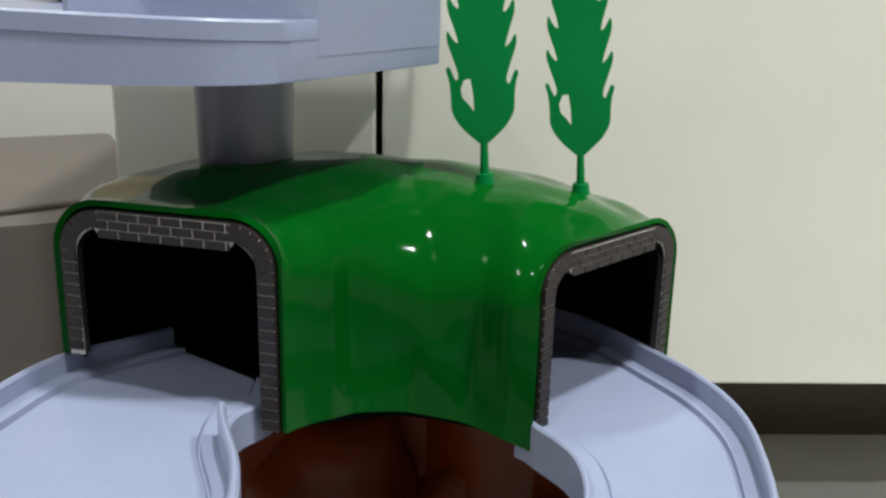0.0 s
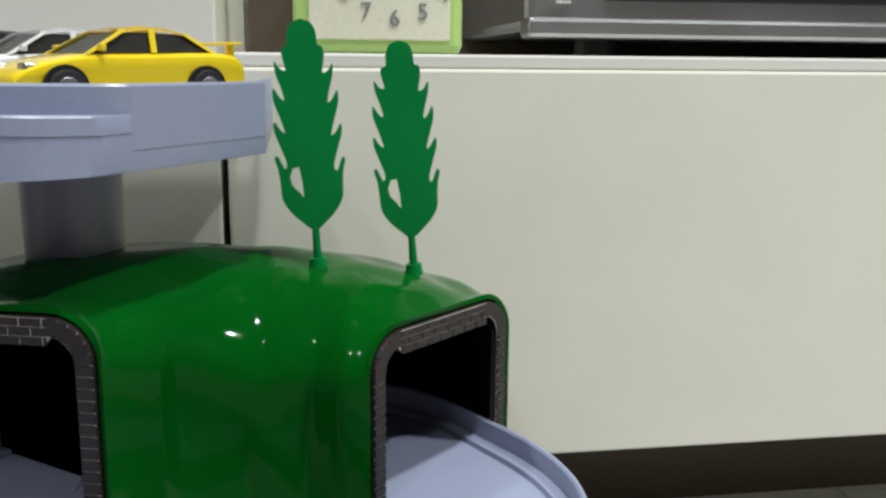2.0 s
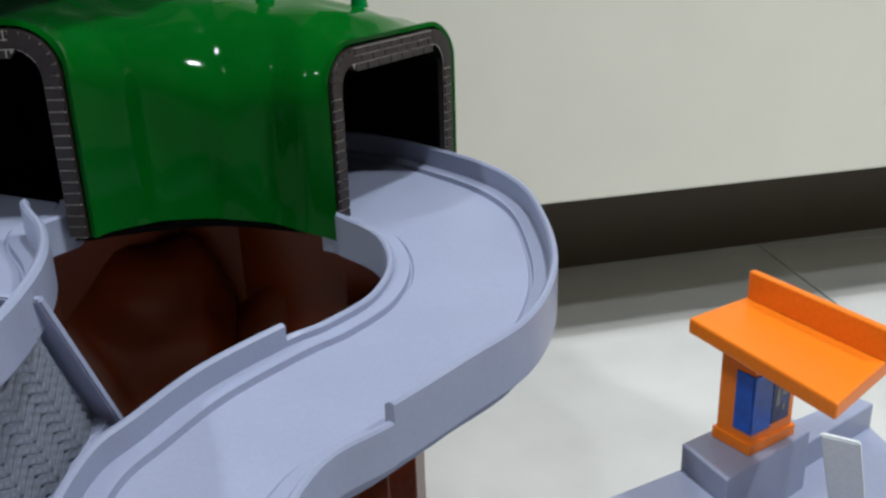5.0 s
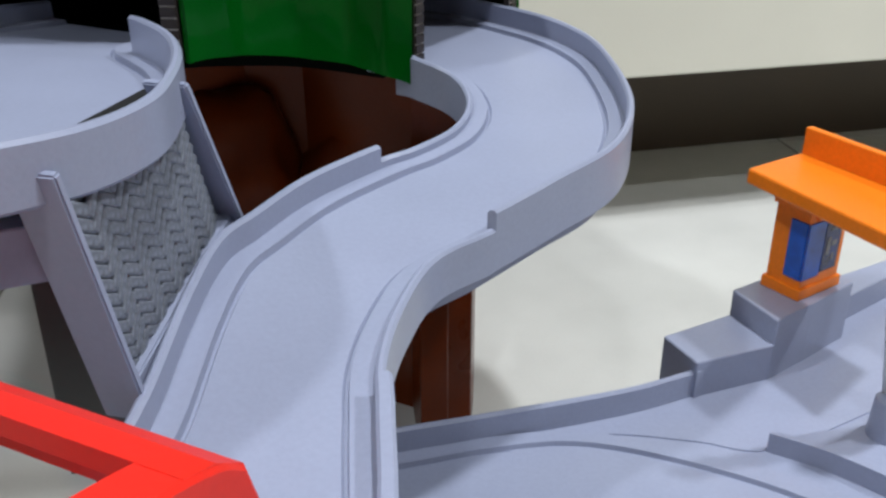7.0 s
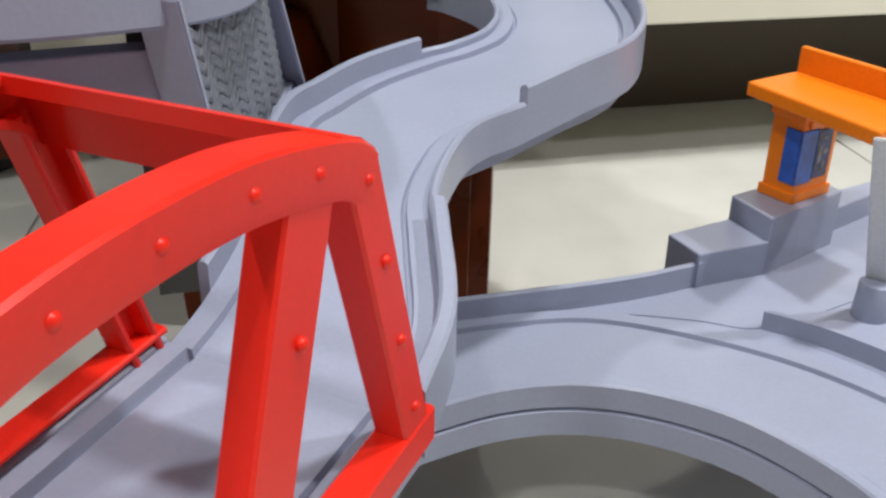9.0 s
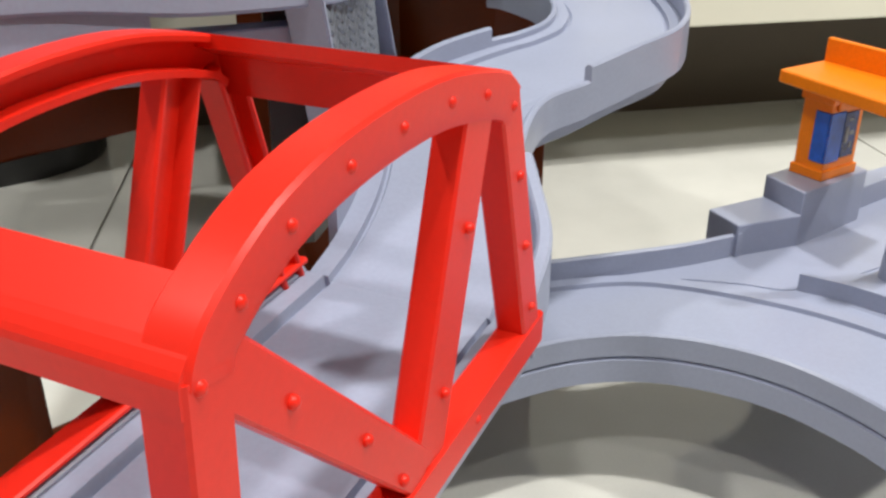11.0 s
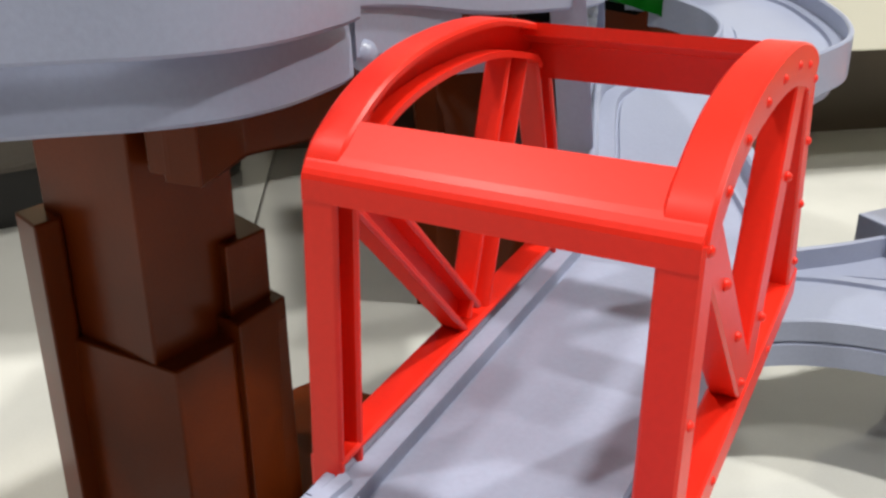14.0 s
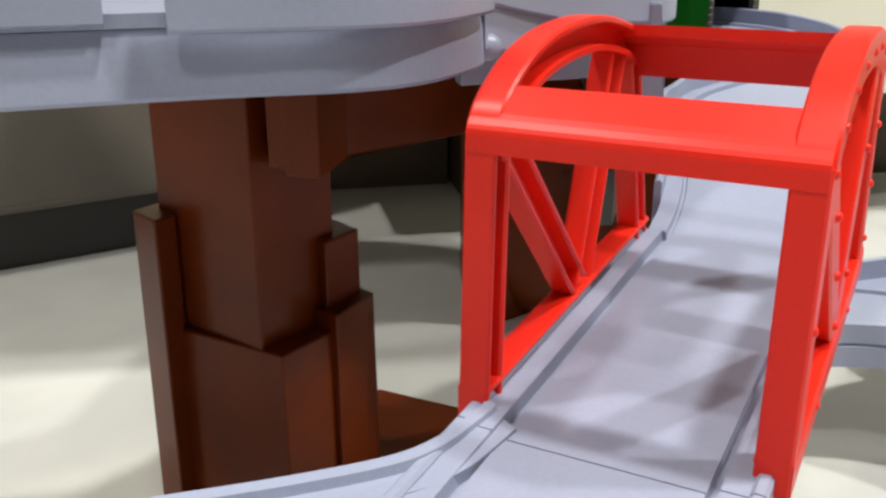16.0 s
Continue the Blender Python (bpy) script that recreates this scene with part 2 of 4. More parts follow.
def mountain():
    root = thing("tunnel_mountain", (0.02, 0.29, 0.12), "glossy green plastic mountain tunnel with printed brick portals", "toy tunnel")
    front = [(-0.0042, 0.2098, 0.1382), (0.0040, 0.2195, 0.1360), (0.0140, 0.2285, 0.1332), (0.0260, 0.2335, 0.1305), (0.0380, 0.2330, 0.1282), (0.0480, 0.2300, 0.1255), (0.0556, 0.2283, 0.1238)]
    back = [(-0.0560, 0.2262, 0.1382), (-0.0640, 0.2700, 0.1360), (-0.0400, 0.3150, 0.1332), (0.0150, 0.3400, 0.1305), (0.0650, 0.3300, 0.1282), (0.0930, 0.3000, 0.1255), (0.0985, 0.2680, 0.1238)]
    f, b = glide(front, 8), glide(back, 8)
    n = len(f)
    tops = [v.x for v in glide([(t, 0, 0) for t in (0.1870, 0.1900, 0.1905, 0.1868, 0.1842, 0.1800, 0.1748)], 8)]

    def ring_at(i, inset):
        """One arch across the hill: square-shouldered at the portals, a sloping dome between them."""
        p, q, top = f[i], b[i], tops[i] - inset
        across = Vector((q.x - p.x, q.y - p.y, 0))
        w, d = across.length, across.normalized()
        mid = math.sin(math.pi * i / (n - 1)) ** 0.6
        along = i / (n - 1)
        high = top - p.z
        r = 0.0105 + 0.0055 * mid
        pts = [(inset, high * k / 7 * (high - r) / high) for k in range(7)]
        pts += [(inset + r - r * math.cos(a * math.pi / 16), high - r + r * math.sin(a * math.pi / 16)) for a in range(9)]
        pts += [(inset + r + (w - 2 * inset - 2 * r) * k / 15, high) for k in range(1, 15)]
        pts += [(w - inset - r + r * math.sin(a * math.pi / 16), high - r + r * math.cos(a * math.pi / 16)) for a in range(9)]
        lift = 0.0125 * max(0.0, 1 - along / 0.12)
        pts += [(w - inset, lift + (high - r - lift) * (1 - k / 5)) for k in range(1, 6)]
        out = []
        for x, z in pts:
            s = x / w
            fall = 0.20 * max(0.0, 1 - s / (0.34 + 0.36 * max(0.0, 1 - 1.7 * along))) ** 1.6 + 0.30 * max(0.0, (s - 0.42) / 0.58) ** 1.3
            z *= 1 - mid * fall
            up = z / high
            # drape-like folds down the front, soft lumps on the roof
            fold = noise.noise(Vector((along * 7.5, 0.3, up * 1.1))) * 0.0026 + noise.noise(Vector((along * 12.0, 5.0, up * 1.2))) * 0.0007
            lump = noise.noise(Vector((along * 7.0, 9.0, s * 5.0))) * 0.0026 + noise.noise(Vector((along * 13.0, 3.0, s * 8.0))) * 0.0008
            side = max(0.0, 1 - s / 0.12)
            v = Vector((p.x, p.y, p.z)) + d * (x + fold * mid * side * min(1.0, up * 1.6 + 0.25)) + Vector((0, 0, z + lump * mid * up * (1 - side)))
            if up < 0.25 and s < 0.2:
                v.z += 0.0016 * mid * (1 - up / 0.25)
            out.append(v)
        return out

    def shell(ids, inset):
        bm = bmesh.new()
        rings = [[bm.verts.new(v) for v in ring_at(i, inset)] for i in ids]
        for r, q in zip(rings, rings[1:]):
            for i in range(len(r) - 1):
                bm.faces.new((r[i], r[i + 1], q[i + 1], q[i]))
        bmesh.ops.recalc_face_normals(bm, faces=bm.faces[:])
        return bm
    bm = shell(range(n), 0.0)
    bmesh.ops.solidify(bm, geom=bm.faces[:], thickness=-0.0014)
    part("shell", bm, GREEN, root, "glossy dark green moulded hillside", smooth=60)
    # added matt black skin under the shell: the tunnel's shade as colour
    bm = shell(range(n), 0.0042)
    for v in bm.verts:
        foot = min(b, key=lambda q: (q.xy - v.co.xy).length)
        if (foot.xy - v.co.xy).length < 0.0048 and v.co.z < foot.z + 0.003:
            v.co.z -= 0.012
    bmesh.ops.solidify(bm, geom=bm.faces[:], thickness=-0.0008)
    part("tunnel_shade_shell", bm, TUNNEL_SHADE, root, "added black inner shell standing in for the tunnel's shade", smooth=60)
    # the road through the hill, painted black for the shade inside
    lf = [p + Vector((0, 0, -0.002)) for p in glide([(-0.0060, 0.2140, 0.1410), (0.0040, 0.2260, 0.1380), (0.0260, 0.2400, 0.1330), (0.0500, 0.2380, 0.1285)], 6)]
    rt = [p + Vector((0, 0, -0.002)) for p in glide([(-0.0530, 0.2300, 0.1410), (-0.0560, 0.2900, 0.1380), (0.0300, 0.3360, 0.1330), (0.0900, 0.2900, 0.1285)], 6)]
    part("tunnel_floor", sweep(lf, rt, [(-0.02, 0, 0), (1.02, 0, 0), (1.02, 0, -0.003), (-0.02, 0, -0.003)]), TUNNEL_SHADE, root, "tunnel road floor with the shade painted in as black")
    # the portals, with a printed brick edge
    feet = (((-0.0560, 0.2262, 0.1382), (-0.0042, 0.2098, 0.1382), 0.0486, 0.0125), ((0.0556, 0.2283, 0.1238), (0.0985, 0.2680, 0.1238), 0.0508, 0.0))
    for a, c, high, lift in feet:  # one jamb stops above the road's wall
        m, w = portal_pose(a, c)
        out, inn = arch_line(w, high, 0.0005, 0.0102), arch_line(w, high, 0.0046, 0.0070)
        edge = arch_line(w, high, 0.0009, 0.0098)
        for line in (out, inn, edge):
            line[0] = (line[0][0], lift)
        inn = [(x, y - (0.0022 if 6 < i < len(inn) - 7 else 0)) for i, (x, y) in enumerate(inn)]

        def face(outline, z0, z1):
            bm = bmesh.new()
            rows = [[bm.verts.new((x, y, z)) for x, y in line] for line, z in ((outline, z0), (inn, z0), (inn, z1), (outline, z1))]
            for s0, s1 in ((0, 1), (1, 2), (2, 3), (3, 0)):
                for i in range(len(outline) - 1):
                    bm.faces.new((rows[s0][i], rows[s0][i + 1], rows[s1][i + 1], rows[s1][i]))
            bm.transform(m)
            return bm
        part("portal_frame", face(out, -0.0016, 0.0004), BRICK, root, "dark printed brick arch")
        frame_part = part("mortar_face", face(edge, 0.0004, 0.0006), MORTAR, root, "thin grey mortar lines")
        # bricks: stacks on the jambs, a wedge ring on the shoulders, three courses on the lintel
        spots = []
        step = 0.0027
        y = 0.0014
        while y < high - 0.0112:
            for x in (0.0027, w - 0.0027):
                if x > w / 2 or y > lift + 0.001:
                    spots.append((x, y, 0.0, 0.0038, step * 0.84))
            y += step
        for k in range(6):
            ang = (k + 0.5) * math.pi / 12
            for cx, sg in ((0.0107, -1), (w - 0.0107, 1)):
                spots.append((cx + sg * 0.0080 * math.cos(ang), high - 0.0107 + 0.0080 * math.sin(ang), sg * ang, 0.0040, 0.0022))
        for row in range(3):
            x, off = 0.0108, row % 2
            while x < w - 0.0112:
                wide = min(0.0027 if off else 0.0053, w - 0.0106 - x)
                spots.append((x + wide / 2, high - 0.0018 - row * 0.0021, 0.0, wide - 0.0005, 0.0017))
                x += wide
                off = 0
        for x, y, turn, bw, bh in spots:
            bm = cube((-bw / 2, -bh / 2, 0), (bw / 2, bh / 2, 0.0005))
            bm.transform(m @ Matrix.Translation((x, y, 0.0005)) @ Matrix.Rotation(turn, 4, "Z"))
            part("brick", bm, BRICK, frame_part)
    settle(root)
    for o in root.children:
        for c in o.children:
            c.matrix_parent_inverse = Matrix()
    return root


mountain()


def rock_base():
    root = thing("rock_base", (0.02, 0.29, 0), "rust brown plastic rock base under the green mountain", "toy rock")
    outline = [(-0.0310, 0.262), (-0.022, 0.2595), (-0.008, 0.2660), (0.012, 0.2780), (0.030, 0.2750), (0.046, 0.2600), (0.060, 0.2480), (0.072, 0.2500), (0.0790, 0.2540), (0.0800, 0.300), (0.05, 0.335), (-0.018, 0.335)]
    bm = prism(outline, 0.0, 0.1262)
    bmesh.ops.subdivide_edges(bm, edges=[e for e in bm.edges if abs(e.verts[0].co.z - e.verts[1].co.z) > 0.01], cuts=5)
    for v in bm.verts:
        k = noise.noise(Vector((v.co.x * 60, v.co.y * 60, v.co.z * 30)))
        out = Vector((v.co.x - 0.02, v.co.y - 0.29, 0)).normalized()
        if 0.002 < v.co.z < 0.125:
            v.co += out * (k * 0.003)
    part("core", bm, BROWN, root, smooth=30)
    for x, y, rx, ry, top in ((0.002, 0.2720, 0.029, 0.018, 0.114), (0.056, 0.2790, 0.036, 0.018, 0.106)):
        bm = bmesh.new()
        bmesh.ops.create_uvsphere(bm, u_segments=28, v_segments=16, radius=1)
        for v in bm.verts:
            k = 1 + 0.26 * noise.noise(v.co * 1.5 + Vector((x * 90, 0, 0)))
            up = v.co.z * 0.030 * k if v.co.z > 0 else v.co.z * (top - 0.030)
            v.co = Vector((x + v.co.x * rx * k, y + v.co.y * ry * k, top - 0.030 + up))
        part("hump", bm, BROWN, root, smooth=60)
    part("leg", prism([(0.0595, 0.2260), (0.0742, 0.2290), (0.0815, 0.2500), (0.0640, 0.2600)], 0.0, 0.0950, 0.0006), BROWN, root)
    part("leg", prism([(0.0545, 0.2180), (0.0640, 0.2200), (0.0690, 0.2400), (0.0590, 0.2500)], 0.0, 0.0950, 0.0006), BROWN, root)
    settle(root)


rock_base()


# ---- roads ----
INNER = [(0.0360, 0.2420, 0.1296), (0.0520, 0.2330, 0.1288), (0.0575, 0.2265, 0.1285), (0.0655, 0.2165, 0.1258), (0.0655, 0.2020, 0.1230), (0.0583, 0.1890, 0.1208), (0.0462, 0.1795, 0.1197), (0.0362, 0.1745, 0.1192),
         (0.0190, 0.1610, 0.1187), (0.0070, 0.1470, 0.1180), (-0.0003, 0.1385, 0.1170), (-0.0066, 0.1240, 0.1135), (-0.0135, 0.1056, 0.1075), (-0.0208, 0.0930, 0.1022), (-0.0269, 0.0850, 0.0990)]
OUTER = [(0.0180, 0.3180, 0.1296), (0.0700, 0.3000, 0.1290), (0.0965, 0.2600, 0.1290), (0.1075, 0.2350, 0.1268), (0.1070, 0.2110, 0.1238), (0.1000, 0.1845, 0.1212), (0.0862, 0.1625, 0.1195), (0.0675, 0.1505, 0.1175),
         (0.0512, 0.1420, 0.1150), (0.0378, 0.1360, 0.1132), (0.0288, 0.1235, 0.1118), (0.0222, 0.1090, 0.1098), (0.0194, 0.0950, 0.1068), (0.0150, 0.0738, 0.1026), (0.0062, 0.0575, 0.0990)]


def mountain_road():
    root = thing("mountain_road", (0.04, 0.17, 0.1), "lavender-grey plastic road winding down from the tunnel", "toy road")
    k = 8
    a, b = glide(INNER, k), glide(OUTER, k)
    part("road_bed", sweep(a, b, ROAD), GREY, root, smooth=30)
    part("outer_wall", sweep(a[:8 * k + 1], b[:8 * k + 1], wall_r(0.0072, -0.0062)), GREY, root, smooth=30)
    part("outer_wall", sweep(a[8 * k:11 * k + 5], b[8 * k:11 * k + 5], wall_r(0.0032, -0.0065)), GREY, root, smooth=30)
    part("outer_wall", sweep(a[11 * k + 4:], b[11 * k + 4:], wall_r(0.0062, -0.0060, 0.0030)), GREY, root, smooth=30)
    part("under_rim", sweep(a[3 * k:9 * k], b[3 * k:9 * k], [(1, -0.0040, -0.0030), (1, -0.0022, -0.0030), (1, -0.0026, -0.0112), (1, -0.0032, -0.0116), (1, -0.0044, -0.0112)]), GREY, root, smooth=30)
    part("inner_kerb", sweep(a[k:7 * k + 1], b[k:7 * k + 1], wall_l(0.0032, -0.0085)), GREY, root, smooth=30)
    part("inner_wall", sweep(a[7 * k:13 * k], b[7 * k:13 * k], wall_l(0.0066, -0.0070)), GREY, root, smooth=30)
    settle(root)


mountain_road()

# bridge frame: u along the road away from the camera's end, v to its right, h up from the deck's slope
BC, BA, BB, SLOPE, BZ = Vector((-0.0432, 0.0325, 0)), Vector((0.641, 0.768, 0)), Vector((0.781, -0.652, 0)), 0.073, 0.0937


def on_bridge(u, v, h):
    return BC + BA * u + BB * v + Vector((0, 0, BZ + SLOPE * u + h))


GROOVED = [(0, 0, 0.0011), (0, 0.0040, 0.0011), (0, 0.0044, -0.0014), (0, 0.0056, -0.0014), (0, 0.0059, 0), (1, -0.0059, 0), (1, -0.0056, -0.0014), (1, -0.0044, -0.0014), (1, -0.0040, 0.0011), (1, 0, 0.0011), (1, 0, -0.0035), (0, 0, -0.0035)]


def bridge_road():
    root = thing("bridge_road", (-0.07, 0.0, 0.08), "straight lavender-grey plastic road running through the red bridge", "toy road")
    for u0, u1 in ((-0.0430, 0.0508), (-0.1700, -0.0433)):
        us = [u0 + (u1 - u0) * i / 6 for i in range(7)]
        a = [on_bridge(u, -0.0215, 0.0016) for u in us]
        b = [on_bridge(u, 0.0215, 0.0016) for u in us]
        part("road_bed", sweep(a, b, GROOVED), GREY, root)
        part("kerb", sweep(a, b, wall_l(0.0020, -0.007, 0.0025)), GREY, root)
        part("kerb", sweep(a, b, wall_r(0.0020, -0.007, 0.0025)), GREY, root)
    line = glide([(-0.0835, 0.0185, 0.0930), (-0.0875, 0.0150, 0.0925), (-0.0940, 0.0095, 0.0922), (-0.1020, 0.0058, 0.0920), (-0.1180, 0.0035, 0.0918), (-0.1400, 0.0020, 0.0916)], 6)
    near = [p + Vector((0.0030, -0.0075, 0)) for p in line]
    part("flared_kerb", sweep(near, line, [(0, 0, -0.0030), (0, 0, 0.0), (1, -0.0030, 0.0), (1, -0.0026, 0.0016), (1, -0.0006, 0.0020), (1, 0, 0.0014), (1, 0, -0.0070), (1, -0.0020, -0.0070), (1, -0.0024, -0.0030)]), GREY, root, smooth=30)
    settle(root)


bridge_road()


def bridge():
    root = thing("truss_bridge", (-0.0448, 0.0305, 0.08), "bright red plastic truss bridge with arched riveted sides", "toy bridge")
    top = [(-0.0361, 0.0474), (-0.0354, 0.0496), (-0.0336, 0.0520), (-0.0305, 0.0541), (-0.0262, 0.0563), (-0.0205, 0.0582), (-0.0118, 0.0595), (-0.0005, 0.0596), (0.0124, 0.0584), (0.0245, 0.0555), (0.0320, 0.0528), (0.0354, 0.0502)]

    def member(name, p, q, wide, side, inset):
        # a channel: flat web on the outer side, a raised rib along each edge towards the road
        p, q = Vector(p), Vector(q)
        d = (q - p).normalized()
        n = Vector((-d.y, d.x))
        w, rib, e = wide / 2, 0.0013, 0.0004
        o, web, lip = 0.0262 - inset, 0.0238, 0.0207 + inset
        sec = [(-w + e, o), (-w, o - e), (-w, lip + e), (-w + e, lip), (-w + rib - e, lip), (-w + rib, lip + e), (-w + rib + e, web), (w - rib - e, web), (w - rib, lip + e), (w - rib + e, lip), (w - e, lip), (w, lip + e), (w, o - e), (w - e, o)]
        bm = bmesh.new()
        rings = [[bm.verts.new(on_bridge((c + n * a).x, side * v, (c + n * a).y)) for a, v in sec] for c in (p, q)]
        for k in range(len(sec)):
            bm.faces.new((rings[0][k], rings[0][(k + 1) % len(sec)], rings[1][(k + 1) % len(sec)], rings[1][k]))
        bm.faces.new(rings[0])
        bm.faces.new(rings[1][::-1])
        part(name, bm, RED, root, smooth=35)

    for side in (-1, 1):
        bm = bmesh.new()
        line = glide([(u, h, 0) for u, h in top], 4)
        rings = []
        o, i0 = side * 0.0262, side * 0.0206
        for k, p in enumerate(line):
            d = (line[min(k + 1, len(line) - 1)] - line[max(k - 1, 0)]).normalized()
            n = Vector((d.y, -d.x, 0))
            a, b, c, e = p, p + n * 0.0012, p + n * 0.0053, p + n * 0.0064
            web = side * 0.0238
            rim = p + n * 0.0004
            sec = [(p, i0 + side * 0.0004), (p, o - side * 0.0005), (rim, o), (c, o), (e, o - side * 0.0003), (e, i0), (c, i0), (c, web), (b, web), (b, i0), (rim, i0)]
            rings.append([bm.verts.new(on_bridge(q.x, v, q.y)) for q, v in sec])
        m = len(rings[0])
        for r, q in zip(rings, rings[1:]):
            for k in range(m):
                bm.faces.new((r[k], r[(k + 1) % m], q[(k + 1) % m], q[k]))
        bm.faces.new(rings[0])
        bm.faces.new(rings[-1][::-1])
        part("arch_chord", bm, RED, root, smooth=35)
        for k, (nm, p, q, wide) in enumerate((("bottom_chord", (-0.0378, 0.0030), (0.0503, 0.0030), 0.0060), ("post", (-0.0350, 0.0002), (-0.03325, 0.0480), 0.0062),
                                              ("end_post", (0.0470, 0.0006), (0.0326, 0.0490), 0.0064), ("diagonal", (-0.0305, 0.0460), (0.0060, 0.0062), 0.0066), ("brace", (0.0078, 0.0062), (0.0226, 0.0500), 0.0088))):
            member(nm, p, q, wide, side, 0.00012 * k)
        for u, h in [(-0.0345, 0.0470), (-0.0285, 0.0515), (-0.0205, 0.0548), (-0.0100, 0.0562), (0.0010, 0.0562), (0.0130, 0.0550), (0.0235, 0.0525), (0.0330, 0.0478), (0.0368, 0.0360), (0.0405, 0.0230), (0.0445, 0.0100),
                     (-0.0220, 0.0370), (-0.0085, 0.0225), (0.0120, 0.0150), (0.0190, 0.0360), (-0.0348, 0.0250), (0.0230, 0.0030), (0.0000, 0.0100), (-0.0150, 0.0030)]:
            bm = bmesh.new()
            bmesh.ops.create_icosphere(bm, subdivisions=2, radius=0.00085, matrix=Matrix.Translation(on_bridge(u, side * 0.0259, h)))
            part("rivet", bm, RED, root, smooth=80)
    for sec in ([(-0.0367, 0.0450), (-0.0366, 0.0479), (-0.0364, 0.0486), (-0.0360, 0.0492), (-0.0353, 0.0500), (-0.0345, 0.0507), (-0.0300, 0.0541), (-0.0298, 0.0508), (-0.0335, 0.0488), (-0.0348, 0.0450)],
                [(0.0285, 0.0543), (0.0322, 0.0529), (0.0354, 0.0504), (0.0378, 0.0425), (0.0352, 0.0425), (0.0334, 0.0495), (0.0285, 0.0520)]):
        bm = bmesh.new()
        rings = [[bm.verts.new(on_bridge(u, v, h + lift)) for u, h in sec] for v, lift in ((-0.0257, 0.0), (0.0257, 0.0))]
        for r, q in zip(rings, rings[1:]):
            for i in range(len(sec)):
                bm.faces.new((r[i], r[(i + 1) % len(sec)], q[(i + 1) % len(sec)], q[i]))
        bm.faces.new(rings[0])
        bm.faces.new(rings[-1][::-1])
        part("cross_beam", bm, RED, root)
    settle(root)


bridge()


def lower_road():
    root = thing("lower_road", (0.08, 0.13, 0.045), "lavender-grey plastic curved lower road beside the fuel stop", "toy road")
    inner = glide([(-0.020, 0.1080, 0.0465), (0.010, 0.1200, 0.0465), (0.0327, 0.1265, 0.0465), (0.0480, 0.1282, 0.0465), (0.0640, 0.1258, 0.0465), (0.0795, 0.1180, 0.0465), (0.0940, 0.1045, 0.0465), (0.1035, 0.0870, 0.0465), (0.108, 0.070, 0.0465), (0.109, 0.05, 0.0465)], 6)
    outer = glide([(-0.020, 0.1600, 0.0465), (0.010, 0.1620, 0.0465), (0.0368, 0.1630, 0.0465), (0.0580, 0.1632, 0.0465), (0.0800, 0.1600, 0.0465), (0.1010, 0.1480, 0.0465), (0.1225, 0.1290, 0.0465), (0.1370, 0.1080, 0.0465), (0.146, 0.085, 0.0465), (0.150, 0.055, 0.0465)], 6)
    part("road_bed", sweep(inner, outer, ROAD), GREY, root, smooth=30)
    part("inner_skirt", sweep(inner, outer, [(0, -0.0006, 0.0014), (0, 0.0, 0.0020), (0, 0.0012, 0.0020), (0, 0.0018, 0.0012), (0, 0.0018, -0.003), (0, 0.0006, -0.0132), (0, -0.0012, -0.0132), (0, -0.0010, -0.0062), (0, 0.0, -0.0059), (0, 0.0, -0.0052), (0, -0.0008, -0.0049)]), GREY, root, smooth=20)
    lane_a = glide([(0.0560, 0.1605, 0.0463), (0.0850, 0.1590, 0.0463), (0.1080, 0.1500, 0.0463), (0.1250, 0.1420, 0.0463), (0.160, 0.150, 0.0463), (0.21, 0.165, 0.0463)], 6)
    lane_b = glide([(0.0560, 0.1630, 0.0463), (0.0938, 0.1645, 0.0463), (0.1165, 0.1680, 0.0463), (0.1340, 0.1722, 0.0463), (0.1700, 0.1890, 0.0463), (0.215, 0.2075, 0.0463)], 6)
    part("station_lane", sweep(lane_a, lane_b, [(0, 0, 0.0002), (1, 0, 0.0002), (1, 0, -0.003), (0, 0, -0.003)]), GREY, root, smooth=30)
    wa = glide([(-0.020, 0.1575, 0.0463), (0.0300, 0.1590, 0.0463), (0.0560, 0.1600, 0.0463), (0.0938, 0.1610, 0.0463), (0.1165, 0.1650, 0.0463)], 6)
    wb = glide([(-0.020, 0.1610, 0.0463), (0.0300, 0.1628, 0.0463), (0.0560, 0.1632, 0.0463), (0.0938, 0.1645, 0.0463), (0.1165, 0.1680, 0.0463)], 6)
    part("outer_wall", sweep(wa, wb, wall_r(0.0080, -0.006)), GREY, root, smooth=30)
    wc = lane_b[12:]
    wd = [p + Vector((0.0006, -0.002, 0)) for p in wc]
    part("kerb", sweep(wd, wc, wall_r(0.0030, -0.006, 0.004)), GREY, root, smooth=30)
    # traffic island between the two lanes
    isl_a = glide([(0.1235, 0.1420, 0.0463), (0.1340, 0.1310, 0.0463), (0.1440, 0.1150, 0.0463), (0.150, 0.10, 0.0463)], 6)
    isl_b = glide([(0.1250, 0.1425, 0.0463), (0.1470, 0.1420, 0.0463), (0.1700, 0.1400, 0.0463), (0.19, 0.13, 0.0463)], 6)
    part("traffic_island", sweep(isl_a, isl_b, [(0, 0, 0.0055), (0, 0.0018, 0.0055), (0, 0.0022, 0.0030), (1, 0, 0.0030), (1, 0, -0.003), (0, 0, -0.003)]), GREY, root, smooth=20)
    part("peg", tube(0.0052, 0.0046, 0.046, 0.0600, (0.1540, 0.1370), bevel=0.0005), GREY, root, smooth=35)
